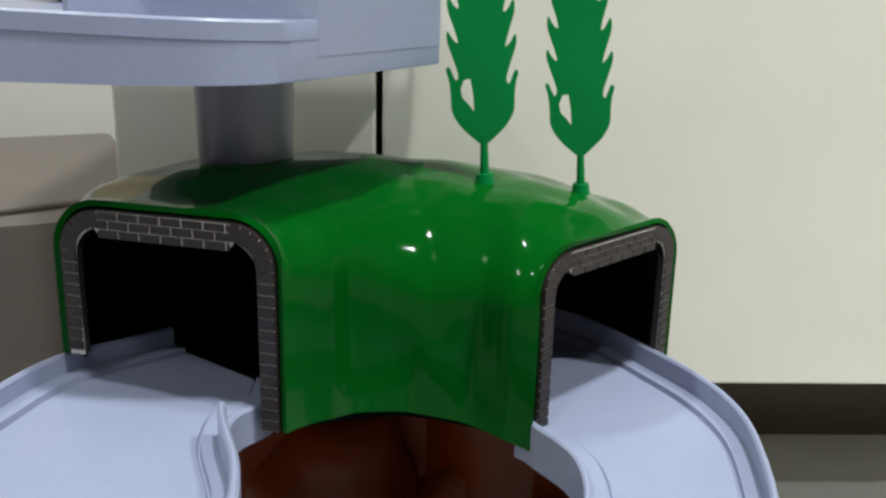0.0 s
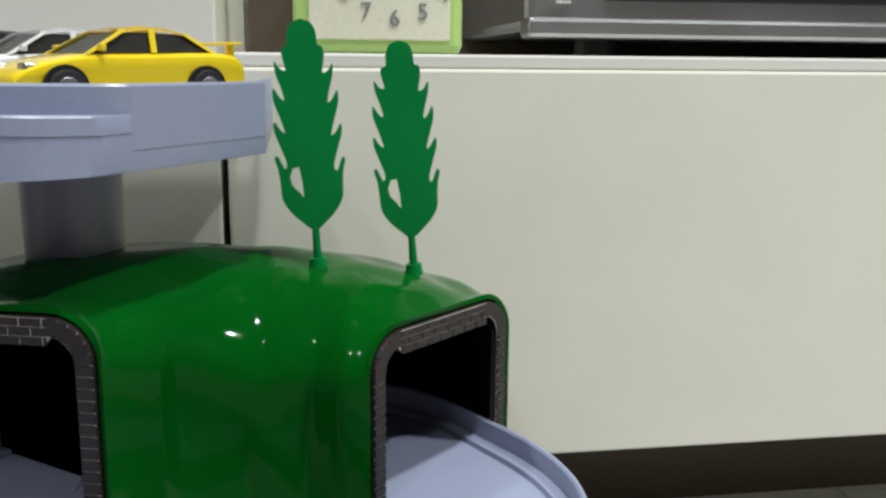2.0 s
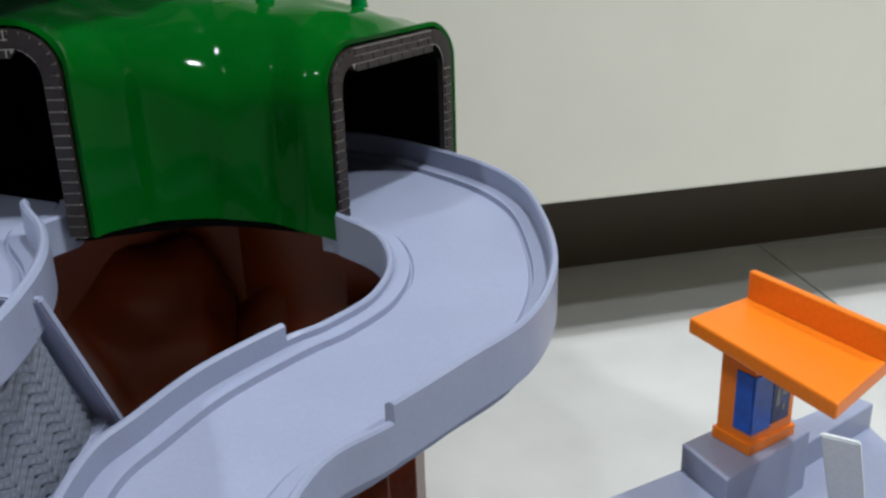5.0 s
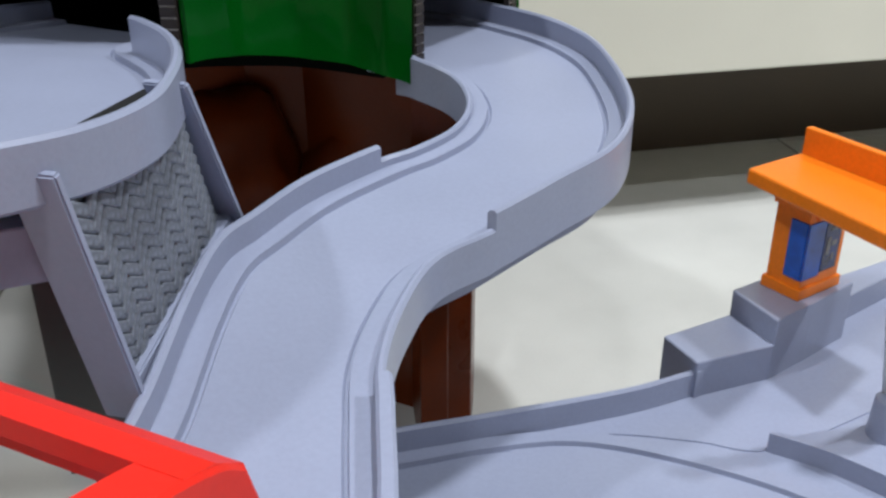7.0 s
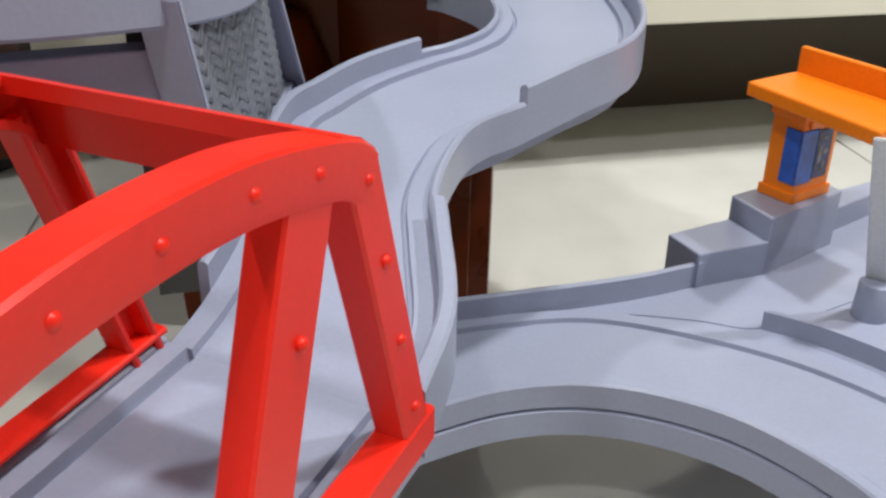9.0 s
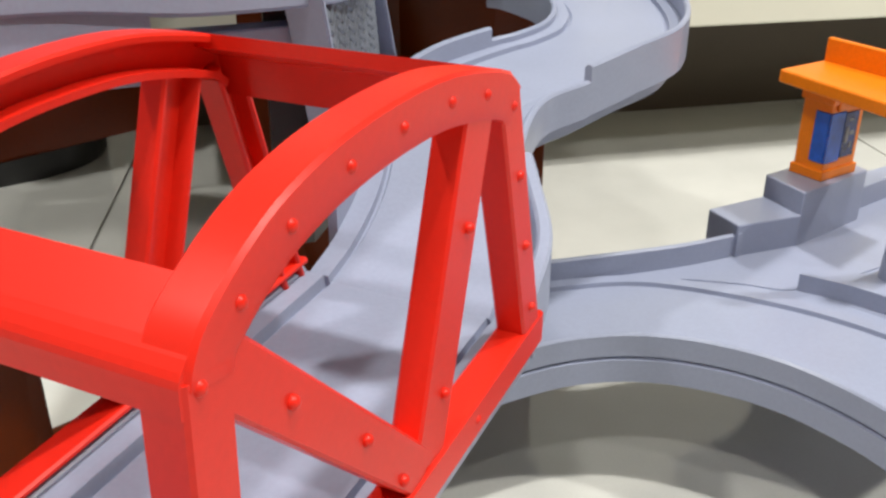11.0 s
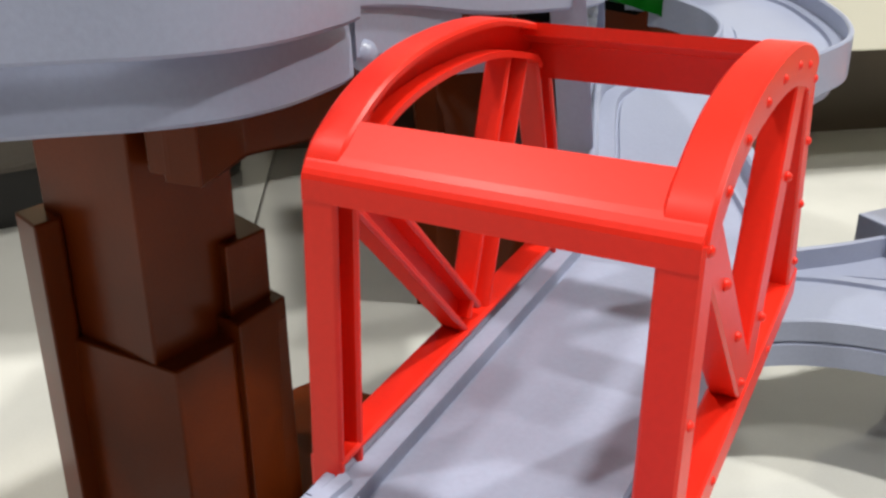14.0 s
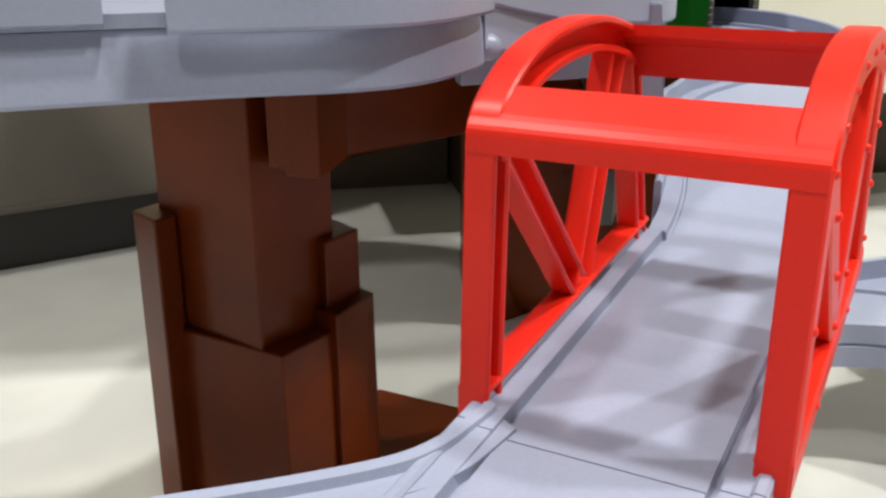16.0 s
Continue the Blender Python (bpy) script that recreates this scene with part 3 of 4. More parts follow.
    part("junction_plate", prism([(0.056, 0.1602), (0.085, 0.1500), (0.110, 0.1330), (0.130, 0.105), (0.150, 0.090), (0.20, 0.110), (0.215, 0.170), (0.165, 0.172), (0.120, 0.164)], 0.0425, 0.0461), GREY, root)
    part("leg", cube((0.1900, 0.1350, 0.0), (0.2100, 0.1550, 0.0430), 0.0006), GREY_DARK, root)
    part("leg", cube((-0.0150, 0.1350, 0.0), (0.0050, 0.1550, 0.0440), 0.0006), GREY_DARK, root)
    bm = bmesh.new()
    low, high, across, deep = Vector((0.1530, 0.1405, 0.0585)), Vector((0.1325, 0.1264, 0.1070)), Vector((0.0052, -0.0052, 0)), Vector((0.0012, 0.0012, 0.0))
    vs = [bm.verts.new(p + o) for o in (Vector(), deep) for p in (low, low + across, high + across, high)]
    for f in ((0, 1, 2, 3), (7, 6, 5, 4), (0, 4, 5, 1), (1, 5, 6, 2), (2, 6, 7, 3), (3, 7, 4, 0)):
        bm.faces.new([vs[q] for q in f])
    bmesh.ops.bevel(bm, geom=bm.edges[:], offset=0.0004, segments=2, affect="EDGES")
    part("barrier_arm", bm, SLAB, root, "leaning off-white plastic arm")
    settle(root, (0.0025, 0.0003, 0.0018))


lower_road()


def fuel_stop():
    root = thing("fuel_stop", (0.15, 0.18, 0.05), "orange plastic canopy with a blue sticker on grey steps", "toy station")
    part("step", prism([(0.1140, 0.1822), (0.1163, 0.1672), (0.1418, 0.1702), (0.1460, 0.1800), (0.1400, 0.1890)], 0.040, 0.0567, 0.0005), GREY, root)
    part("step", prism([(0.1385, 0.1892), (0.1412, 0.1702), (0.1560, 0.1760), (0.1760, 0.1850), (0.1730, 0.2010)], 0.040, 0.0645, 0.0005), GREY, root)
    part("apron", prism([(0.1163, 0.1668), (0.1340, 0.1715), (0.1700, 0.1882), (0.2150, 0.2070), (0.2120, 0.2130), (0.150, 0.196)], 0.040, 0.0540, 0.0004), GREY, root)
    part("foot", cube((0.1480, 0.1800, 0.0), (0.1650, 0.1900, 0.0410), 0.0005), GREY_DARK, root)
    px = Vector((0.0192, 0.0068)).normalized()
    py = Vector((-px.y, px.x))
    m = Matrix(((px.x, py.x, 0, 0.1528), (px.y, py.y, 0, 0.1790), (0, 0, 1, 0.0645), (0, 0, 0, 1)))
    part("pylon", cube((0, 0, 0), (0.0175, 0.0115, 0.0310), 0.0005, m), ORANGE, root)
    part("pylon_foot", cube((-0.0008, -0.0008, 0), (0.0183, 0.0123, 0.0035), 0.0004, m), ORANGE, root)
    part("pylon_head", cube((-0.0008, -0.0008, 0.0265), (0.0183, 0.0123, 0.0310), 0.0004, m), ORANGE, root)
    panel = part("sticker", cube((-0.0004, -0.0004, 0.0060), (0.0075, 0.0, 0.0235), 0.0003, m), BLUE, root, "glossy blue picture sticker wrapped round the corner")
    part("sticker", cube((-0.0004, 0.0002, 0.0060), (0.0, 0.0058, 0.0235), 0.0003, m), BLUE, root, "glossy blue picture sticker wrapped round the corner")
    part("sticker", cube((0.0076, -0.0004, 0.0068), (0.0150, 0.0, 0.0228), 0.0003, m), BLUE_DARK, root, "dark navy picture sticker")
    for x0, z0, x1, z1 in ((0.0088, 0.0120, 0.0104, 0.0175), (0.0110, 0.0145, 0.0132, 0.0160), (0.0116, 0.0100, 0.0126, 0.0120), (0.0095, 0.0195, 0.0120, 0.0205)):
        part("print_mark", cube((x0, -0.0006, z0), (x1, -0.0003, z1), 0.0001, m), NUMERAL, panel, "pale printed shape")
    part("roof", prism([(0.1410, 0.1945), (0.1500, 0.1440), (0.1755, 0.1590), (0.1655, 0.2030)], 0.0955, 0.1000, 0.0007), ORANGE, root)
    part("roof_bracket", cube((0.0020, -0.0012, 0.0240), (0.0120, 0.0, 0.0285), 0.0006, m), ORANGE, root)
    part("roof_upstand", prism([(0.1625, 0.2015), (0.1730, 0.1575), (0.1752, 0.1588), (0.1650, 0.2022)], 0.0990, 0.1080, 0.0005), ORANGE, root)
    settle(root, (0.0027, 0.0005, 0.0028))


fuel_stop()


# ---- upper loop ----
LOOP_R = [(-0.0100, 0.2300, 0.1405), (-0.0095, 0.2180, 0.1415), (-0.0150, 0.2070, 0.1428), (-0.0150, 0.1940, 0.1442), (-0.0125, 0.1823, 0.1458), (-0.0075, 0.1660, 0.1466), (-0.0055, 0.1500, 0.1468), (-0.0066, 0.1340, 0.1468), (-0.0098, 0.1205, 0.1468), (-0.0172, 0.1095, 0.1470),
          (-0.0275, 0.1020, 0.1476), (-0.0450, 0.0920, 0.1490), (-0.0620, 0.0790, 0.1525), (-0.0740, 0.0600, 0.1555), (-0.0800, 0.0480, 0.1560), (-0.0900, 0.0355, 0.1560), (-0.1030, 0.0290, 0.1560), (-0.1300, 0.0265, 0.1560), (-0.1900, 0.0150, 0.1560)]
LOOP_L = [(-0.0380, 0.2520, 0.1410), (-0.0465, 0.2400, 0.1425), (-0.0562, 0.2275, 0.1440), (-0.0606, 0.2160, 0.1450), (-0.0630, 0.2030, 0.1460), (-0.0648, 0.1930, 0.1466), (-0.0670, 0.1820, 0.1468), (-0.0685, 0.1760, 0.1468), (-0.0710, 0.1690, 0.1468), (-0.0750, 0.1610, 0.1470),
          (-0.0800, 0.1550, 0.1476), (-0.0860, 0.1490, 0.1490), (-0.0920, 0.1430, 0.1525), (-0.1000, 0.1390, 0.1555), (-0.1080, 0.1360, 0.1560), (-0.1180, 0.1340, 0.1560), (-0.1300, 0.1330, 0.1560), (-0.1500, 0.1330, 0.1560), (-0.2000, 0.1330, 0.1560)]


def upper_loop():
    root = thing("upper_loop_road", (-0.08, 0.12, 0.14), "lavender-grey plastic loop road with a tall rim", "toy road")
    k = 6
    outer, inner = glide(LOOP_R, k), glide(LOOP_L, k)
    part("road_bed", sweep(inner, outer, [(a, b, max(c, -0.0010)) for a, b, c in ROAD]), GREY, root, smooth=30)
    rim = [(1, 0, -0.0006), (1, 0, 0.0086), (1, 0.0007, 0.0092), (1, 0.0015, 0.0092), (1, 0.0022, 0.0086), (1, 0.0022, 0.0000), (1, 0.0016, -0.0006)]
    part("rim", sweep(inner[3 * k:13 * k + 3], outer[3 * k:13 * k + 3], rim), GREY, root, smooth=30)
    part("rim", sweep(inner[13 * k + 2:17 * k + 1], outer[13 * k + 2:17 * k + 1], [(a, b + 0.0028, c + (0.010 if c > 0.001 else -0.0010)) for a, b, c in rim]), GREY, root, smooth=30)
    part("rim", sweep(inner[17 * k + 1:], outer[17 * k + 1:], [(a, b, c * 0.5) for a, b, c in rim]), GREY, root, smooth=30)
    part("inner_rim", sweep(inner[5 * k:], outer[5 * k:], wall_l(0.0095, -0.004)), GREY, root, smooth=30)
    part("low_rim", sweep(inner[:5 * k + 1], outer[:5 * k + 1], wall_l(0.0058, -0.004)), GREY, root, smooth=30)
    part("low_wall", sweep(inner[:3 * k + 1], outer[:3 * k + 1], wall_r(0.0014, -0.0075)), GREY, root, smooth=30)
    part("skirt", sweep(inner[13 * k + 2:], outer[13 * k + 2:], [(1, -0.0035, -0.0012), (1, -0.0005, -0.0012), (1, 0.0008, -0.0045), (1, 0.0016, -0.0108), (1, 0.0008, -0.0115), (1, -0.0018, -0.0115)]), GREY, root, smooth=30)
    part("side_panel", sweep(inner[11 * k + 2:13 * k + 2], outer[11 * k + 2:13 * k + 2], [(1, -0.0030, -0.0005), (1, 0.0006, -0.0005), (1, 0.0010, -0.0085), (1, 0.0004, -0.0092), (1, -0.0030, -0.0092)]), GREY, root, smooth=30)
    part("under_beam", prism([(-0.0700, 0.1000), (-0.0230, 0.1080), (-0.0240, 0.1140), (-0.0700, 0.1070)], 0.1335, 0.1425, 0.0004), GREY, root)
    # added charcoal plate: paints the shade under the loop behind the bracket
    part("inner_wall", prism([(-0.0300, 0.1205), (-0.0220, 0.1205), (-0.0080, 0.1480), (-0.0110, 0.1500), (-0.0250, 0.1240), (-0.0300, 0.1245)], 0.0900, 0.1490), DARK, root, "added dark plate standing in for the shade under the loop")
    bm = bmesh.new()
    bmesh.ops.create_uvsphere(bm, u_segments=14, v_segments=8, radius=0.0027, matrix=Matrix.Translation((-0.0736, 0.0603, 0.1471)))
    part("latch_knob", bm, GREY, root, smooth=60)
    settle(root)


upper_loop()


def panel_wedge():
    root = thing("stone_panel_bracket", (-0.015, 0.125, 0.11), "grey bracket with herringbone stone relief under the loop road", "toy bracket")
    a0, b0 = Vector((-0.0180, 0.1100, 0.1085)), Vector((-0.0002, 0.1525, 0.1185))
    a1, b1 = Vector((-0.0215, 0.1035, 0.1480)), Vector((-0.0052, 0.1365, 0.1490))
    back = Vector((-0.0034, 0.0019, 0))

    def slab(corners, depth):
        bm = bmesh.new()
        vs = [bm.verts.new(p + o) for o in (Vector(), depth) for p in corners]
        for f in ((0, 1, 2, 3), (7, 6, 5, 4), (0, 4, 5, 1), (1, 5, 6, 2), (2, 6, 7, 3), (3, 7, 4, 0)):
            bm.faces.new([vs[i] for i in f])
        bmesh.ops.bevel(bm, geom=bm.edges[:], offset=0.00035, segments=2, affect="EDGES")
        return bm
    part("body", slab([a0, b0, b1, a1], back), GREY, root, smooth=35)
    along = (b0 - a0).normalized()
    out = Vector((0.0030, -0.0016, 0))
    for p, q, sg in ((a0, a1, -1), (b0, b1, 1)):
        w = along * 0.0017 * sg
        top = q + Vector((0, 0, 0.0040)) + out * 0.6
        part("fin", slab([p + out * 1.6, p + w + out * 1.6, top + w, top], -out * 2.4), GREY, root, smooth=35)
    part("sill", slab([a0 + out, b0 + out, b0 + out * 0.9 + Vector((0, 0, 0.0055)), a0 + out * 0.9 + Vector((0, 0, 0.0065))], -out * 1.2), GREY, root)
    # the stone relief: short blocks laid herringbone
    u0, v0 = along, (a1 - a0).normalized()
    nrm = u0.cross(v0).normalized()
    if nrm.dot(out) < 0:
        nrm = -nrm
    backing = part("stone_panel", slab([a0 + u0 * 0.001 + v0 * 0.006, b0 - u0 * 0.001 + v0 * 0.005, b1 - u0 * 0.002 + nrm * 0.0002, a1 + u0 * 0.002 + nrm * 0.0002], nrm * 0.0006), STONE, root, "mottled grey stone relief")
    wide = (b0 - a0).length
    first = None
    col, step = 0.0042, 0.0027
    for i in range(12):
        for j in range(30):
            u, v = 0.0038 + i * col, 0.0065 + j * step
            share = u / wide
            high = (a1 - a0).length * (1 - share) + (b1 - b0).length * share - 0.0015
            if u < wide - 0.0034 and v < high:
                if first is None:
                    first = part("stone", cube((-0.0029, -0.00100, 0), (0.0029, 0.00100, 0.0013), 0.0004), STONE, backing)
                ob = first if (i, j) == (0, 0) else new("stone", first.data)
                ob.parent = backing
                rise = (a1 - a0).normalized().lerp((b1 - b0).normalized(), share).normalized()
                side = (rise.cross(nrm)).normalized()
                m = Matrix((u0, nrm.cross(u0), nrm)).transposed().to_4x4()
                m.translation = a0.lerp(b0, share) + rise * v + nrm * 0.0005
                ob.matrix_world = m @ Matrix.Rotation(radians(40 if i % 2 else -40), 4, "Z")
    settle(root)
    for o in backing.children:
        o.matrix_parent_inverse = Matrix()


panel_wedge()

# ---- brown support column ----
def column():
    root = thing("rock_column", (-0.12, 0.13, 0), "rust brown plastic rock column holding up the loop road", "toy rock")

    def stack(points, z0, z1, bevel=0.0006, taper=1.0):
        return prism(points, z0, z1, bevel, taper=taper)
    part("shaft", stack([(-0.1210, 0.1080), (-0.1000, 0.1280), (-0.1180, 0.1560), (-0.1460, 0.1340)], -0.0050, 0.1470), BROWN, root)
    part("foot_block", stack([(-0.1160, 0.1020), (-0.0880, 0.1290), (-0.1180, 0.1620), (-0.1530, 0.1345)], -0.0050, 0.0610, taper=0.96), BROWN, root)
    part("foot_block", stack([(-0.1010, 0.1140), (-0.0885, 0.1300), (-0.1000, 0.1480), (-0.1150, 0.1300)], -0.0050, 0.0660, taper=0.95), BROWN, root)
    part("side_block", stack([(-0.1462, 0.1225), (-0.1410, 0.1268), (-0.1400, 0.1480), (-0.1530, 0.1340)], -0.0050, 0.0930, taper=0.97), BROWN, root)
    part("side_block", stack([(-0.1030, 0.1200), (-0.0925, 0.1310), (-0.1020, 0.1480), (-0.1130, 0.1400)], -0.0050, 0.0850, taper=0.97), BROWN, root)
    part("top_block", stack([(-0.1130, 0.1010), (-0.1050, 0.0955), (-0.0960, 0.1180), (-0.0560, 0.1420), (-0.0560, 0.165), (-0.1180, 0.1500)], 0.1085, 0.1470), BROWN, root)
    part("top_block", stack([(-0.1165, 0.1040), (-0.1110, 0.0995), (-0.1050, 0.1180), (-0.1150, 0.1250)], 0.1100, 0.1470), BROWN, root)
    part("foot_plate", stack([(-0.1180, 0.1180), (-0.0800, 0.1150), (-0.0480, 0.1500), (-0.0500, 0.1730), (-0.0800, 0.1960), (-0.1250, 0.1700)], -0.0050, 0.0015), BROWN, root)
    settle(root, (0.0008, 0.0005, 0.0050))


column()


# ---- parking deck with cars ----
def deck():
    root = thing("parking_deck", (-0.05, 0.26, 0.215), "raised lavender-grey plastic parking deck on a round pillar", "toy deck")
    edge = [v.xy for v in glide([(-0.200, 0.2140, 0), (-0.120, 0.2080, 0), (-0.0536, 0.2035, 0), (-0.0330, 0.2015, 0), (-0.0137, 0.2035, 0), (-0.0005, 0.2110, 0)], 5)] + [Vector((0.0042, 0.2190)), Vector((0.0312, 0.2605)), Vector((0.0314, 0.362)), Vector((-0.20, 0.362))]
    part("deck_body", prism([tuple(p) for p in edge], 0.2163, 0.2286, 0.0004), GREY, root, smooth=30)
    line = glide([(-0.0480, 0.2220, 0.2250), (-0.0300, 0.2185, 0.2250), (-0.0120, 0.2165, 0.2250), (-0.0010, 0.2172, 0.2250), (0.0043, 0.2189, 0.2250)], 4) + [Vector((0.0313, 0.2604, 0.2250)), Vector((0.0316, 0.3615, 0.2250))]
    inside = [p + Vector((-0.0022, 0.0030, 0)) for p in line]
    part("guard_wall", sweep(inside, line, [(0, 0, -0.004), (0, 0, 0.0095), (0, 0.0005, 0.0101), (1, -0.0005, 0.0101), (1, 0, 0.0095), (1, 0, -0.004)]), GREY, root, smooth=30)
    low = [Vector((p[0], p[1] - 0.0003, 0.2247 + 0.03 * max(0.0, min(0.06, -p[0])))) for p in edge[:27]]
    part("rim", sweep([p + Vector((0, 0.0022, 0)) for p in low], low, [(0, 0, 0), (0, 0, 0.0035), (0, 0.0004, 0.0040), (1, -0.0004, 0.0040), (1, 0, 0.0035), (1, 0, 0)]), GREY, root, smooth=30)
    part("pillar", tube(0.0122, 0.0130, 0.1780, 0.2170, (-0.0195, 0.2660), n=40), GREY_MID, root, "dark grey round pillar", smooth=40)
    settle(root)


deck()


def car(paint, label, m):
    root = thing("toy_car", (0, 0, 0), label, "toy car", "cars on the parking deck")
    L = 0.074
    over = glide([(0.0, 0.0066, 0), (0.0008, 0.0092, 0), (0.0050, 0.0116, 0), (0.0120, 0.0138, 0), (0.0220, 0.0154, 0), (0.0400, 0.0158, 0), (0.0560, 0.0164, 0), (0.0660, 0.0163, 0), (0.0722, 0.0150, 0), (0.0738, 0.0110, 0), (0.0728, 0.0056, 0)], 3)
    side = [(p.x, p.y) for p in over] + [(0.0660, 0.0040), (0.0060, 0.0040)]
    bm = bmesh.new()
    rings = []
    for y, k, tuck in ((-0.0146, 0.60, 0.972), (-0.0148, 0.74, 0.985), (-0.0144, 0.87, 0.992), (-0.0132, 0.95, 0.997), (-0.0100, 0.985, 1.0), (0.0, 1.0, 1.0), (0.0100, 0.985, 1.0), (0.0132, 0.95, 0.997), (0.0144, 0.87, 0.992), (0.0148, 0.74, 0.985), (0.0146, 0.60, 0.972)):
        rings.append([bm.verts.new((L / 2 + (x - L / 2) * tuck, y * (1 - 0.10 * max(0, (0.012 - x) / 0.012) ** 2), 0.0042 + (z - 0.0042) * k)) for x, z in side])
    for r, q in zip(rings, rings[1:]):
        for i in range(len(side)):
            bm.faces.new((r[i], r[(i + 1) % len(side)], q[(i + 1) % len(side)], q[i]))
    bm.faces.new(rings[0])
    bm.faces.new(rings[-1][::-1])
    part("body", bm, paint, root, smooth=35)
    # cabin: roof, pillars and glass
    roof = [(0.0335, 0.0225), (0.0400, 0.0236), (0.0480, 0.0234), (0.0540, 0.0222)]
    bm = bmesh.new()
    rings = [[bm.verts.new((x, y, z - (0.0012 if abs(y) > 0.009 else 0))) for x, z in roof] for y in (-0.0105, -0.0085, 0.0085, 0.0105)]
    for r, q in zip(rings, rings[1:]):
        for i in range(len(roof) - 1):
            bm.faces.new((r[i], r[i + 1], q[i + 1], q[i]))
    bmesh.ops.solidify(bm, geom=bm.faces[:], thickness=0.0010)
    part("roof", bm, paint, root, smooth=40)
    low = [(0.0225, -0.0126, 0.0155), (0.0225, 0.0126, 0.0155), (0.0630, 0.0120, 0.0160), (0.0630, -0.0120, 0.0160)]
    top = [(0.0340, -0.0100, 0.0218), (0.0340, 0.0100, 0.0218), (0.0540, 0.0098, 0.0215), (0.0540, -0.0098, 0.0215)]
    for i, nm in enumerate(("windscreen", "side_window", "rear_window", "side_window")):
        bm = bmesh.new()
        k = (i + 1) % 4
        bm.faces.new([bm.verts.new(p) for p in (low[i], low[k], top[k], top[i])])
        bmesh.ops.solidify(bm, geom=bm.faces[:], thickness=0.0004)
        part(nm, bm, GLASS, root, "dark tinted window")
    for y in (-1, 1):
        for p, q in (((0.0215, 0.0130, 0.0152), (0.0340, 0.0106, 0.0222)), ((0.0635, 0.0124, 0.0158), (0.0540, 0.0103, 0.0218)), ((0.0425, 0.0128, 0.0158), (0.0430, 0.0106, 0.0226))):
            a, b = Vector((p[0], y * p[1], p[2])), Vector((q[0], y * q[1], q[2]))
            bm = bmesh.new()
            w = Vector((0.0009, 0, 0))
            t = Vector((0, y * 0.0007, 0))
            vs = [bm.verts.new(v) for v in (a - w, a + w, b + w, b - w, a - w + t, a + w + t, b + w + t, b - w + t)]
            for f in ((0, 1, 2, 3), (7, 6, 5, 4), (0, 4, 5, 1), (1, 5, 6, 2), (2, 6, 7, 3), (3, 7, 4, 0)):
                bm.faces.new([vs[i] for i in f])
            part("pillar", bm, paint, root)
        part("headlight", cube((0.0035, y * 0.0105 - 0.0022, 0.0098), (0.0075, y * 0.0105 + 0.0022, 0.0126), 0.0006), CHROME, root, "clear headlight")
        part("mirror", cube((0.0245, y * 0.0146 - 0.0014, 0.0160), (0.0262, y * 0.0146 + 0.0014, 0.0180), 0.0004), paint, root)
        for x in (0.0140, 0.0590):
            rotm = Matrix.Translation((x, y * 0.0152, 0.0054)) @ Matrix.Rotation(radians(90), 4, "X")
            arch = prism([(0.0068 * math.cos(i * math.tau / 24), 0.0068 * math.sin(i * math.tau / 24)) for i in range(24)], -0.0006, 0.0006, m=rotm)
            part("wheel_arch", arch, BLACK, root)
            wheel = part("wheel", prism([(0.0054 * math.cos(i * math.tau / 24), 0.0054 * math.sin(i * math.tau / 24)) for i in range(24)], -0.0018, 0.0018, 0.0004, m=rotm), RUBBER, root)
            part("rim", prism([(0.0034 * math.cos(i * math.tau / 16), 0.0034 * math.sin(i * math.tau / 16)) for i in range(16)], -0.0021, 0.0021, 0.0003, m=rotm), CHROME, wheel, "small alloy rim")
    # tail spoiler on two stalks
    part("spoiler", cube((0.0690, -0.0125, 0.0186), (0.0745, 0.0125, 0.0196), 0.0004), paint, root)
    for y in (-0.0100, 0.0100):
        part("spoiler_stalk", cube((0.0700, y - 0.0006, 0.0150), (0.0725, y + 0.0006, 0.0190)), paint, root)
    root.matrix_world = m
    return root


CAR = Matrix.Scale(0.84, 4)
car(YELLOW, "glossy yellow toy sports car with a rear spoiler on the deck", pose(-0.0310, 0.2460, 0.2288, 0, 0, 37) @ CAR)
car(WHITE, "glossy white toy sports coupe with dark windows on the deck", pose(-0.0545, 0.2680, 0.2288, 0, 0, 37) @ CAR)
car(CARBLACK, "glossy black toy coupe with dark windows on the deck", pose(-0.0785, 0.2910, 0.2288, 0, 0, 37) @ CAR)


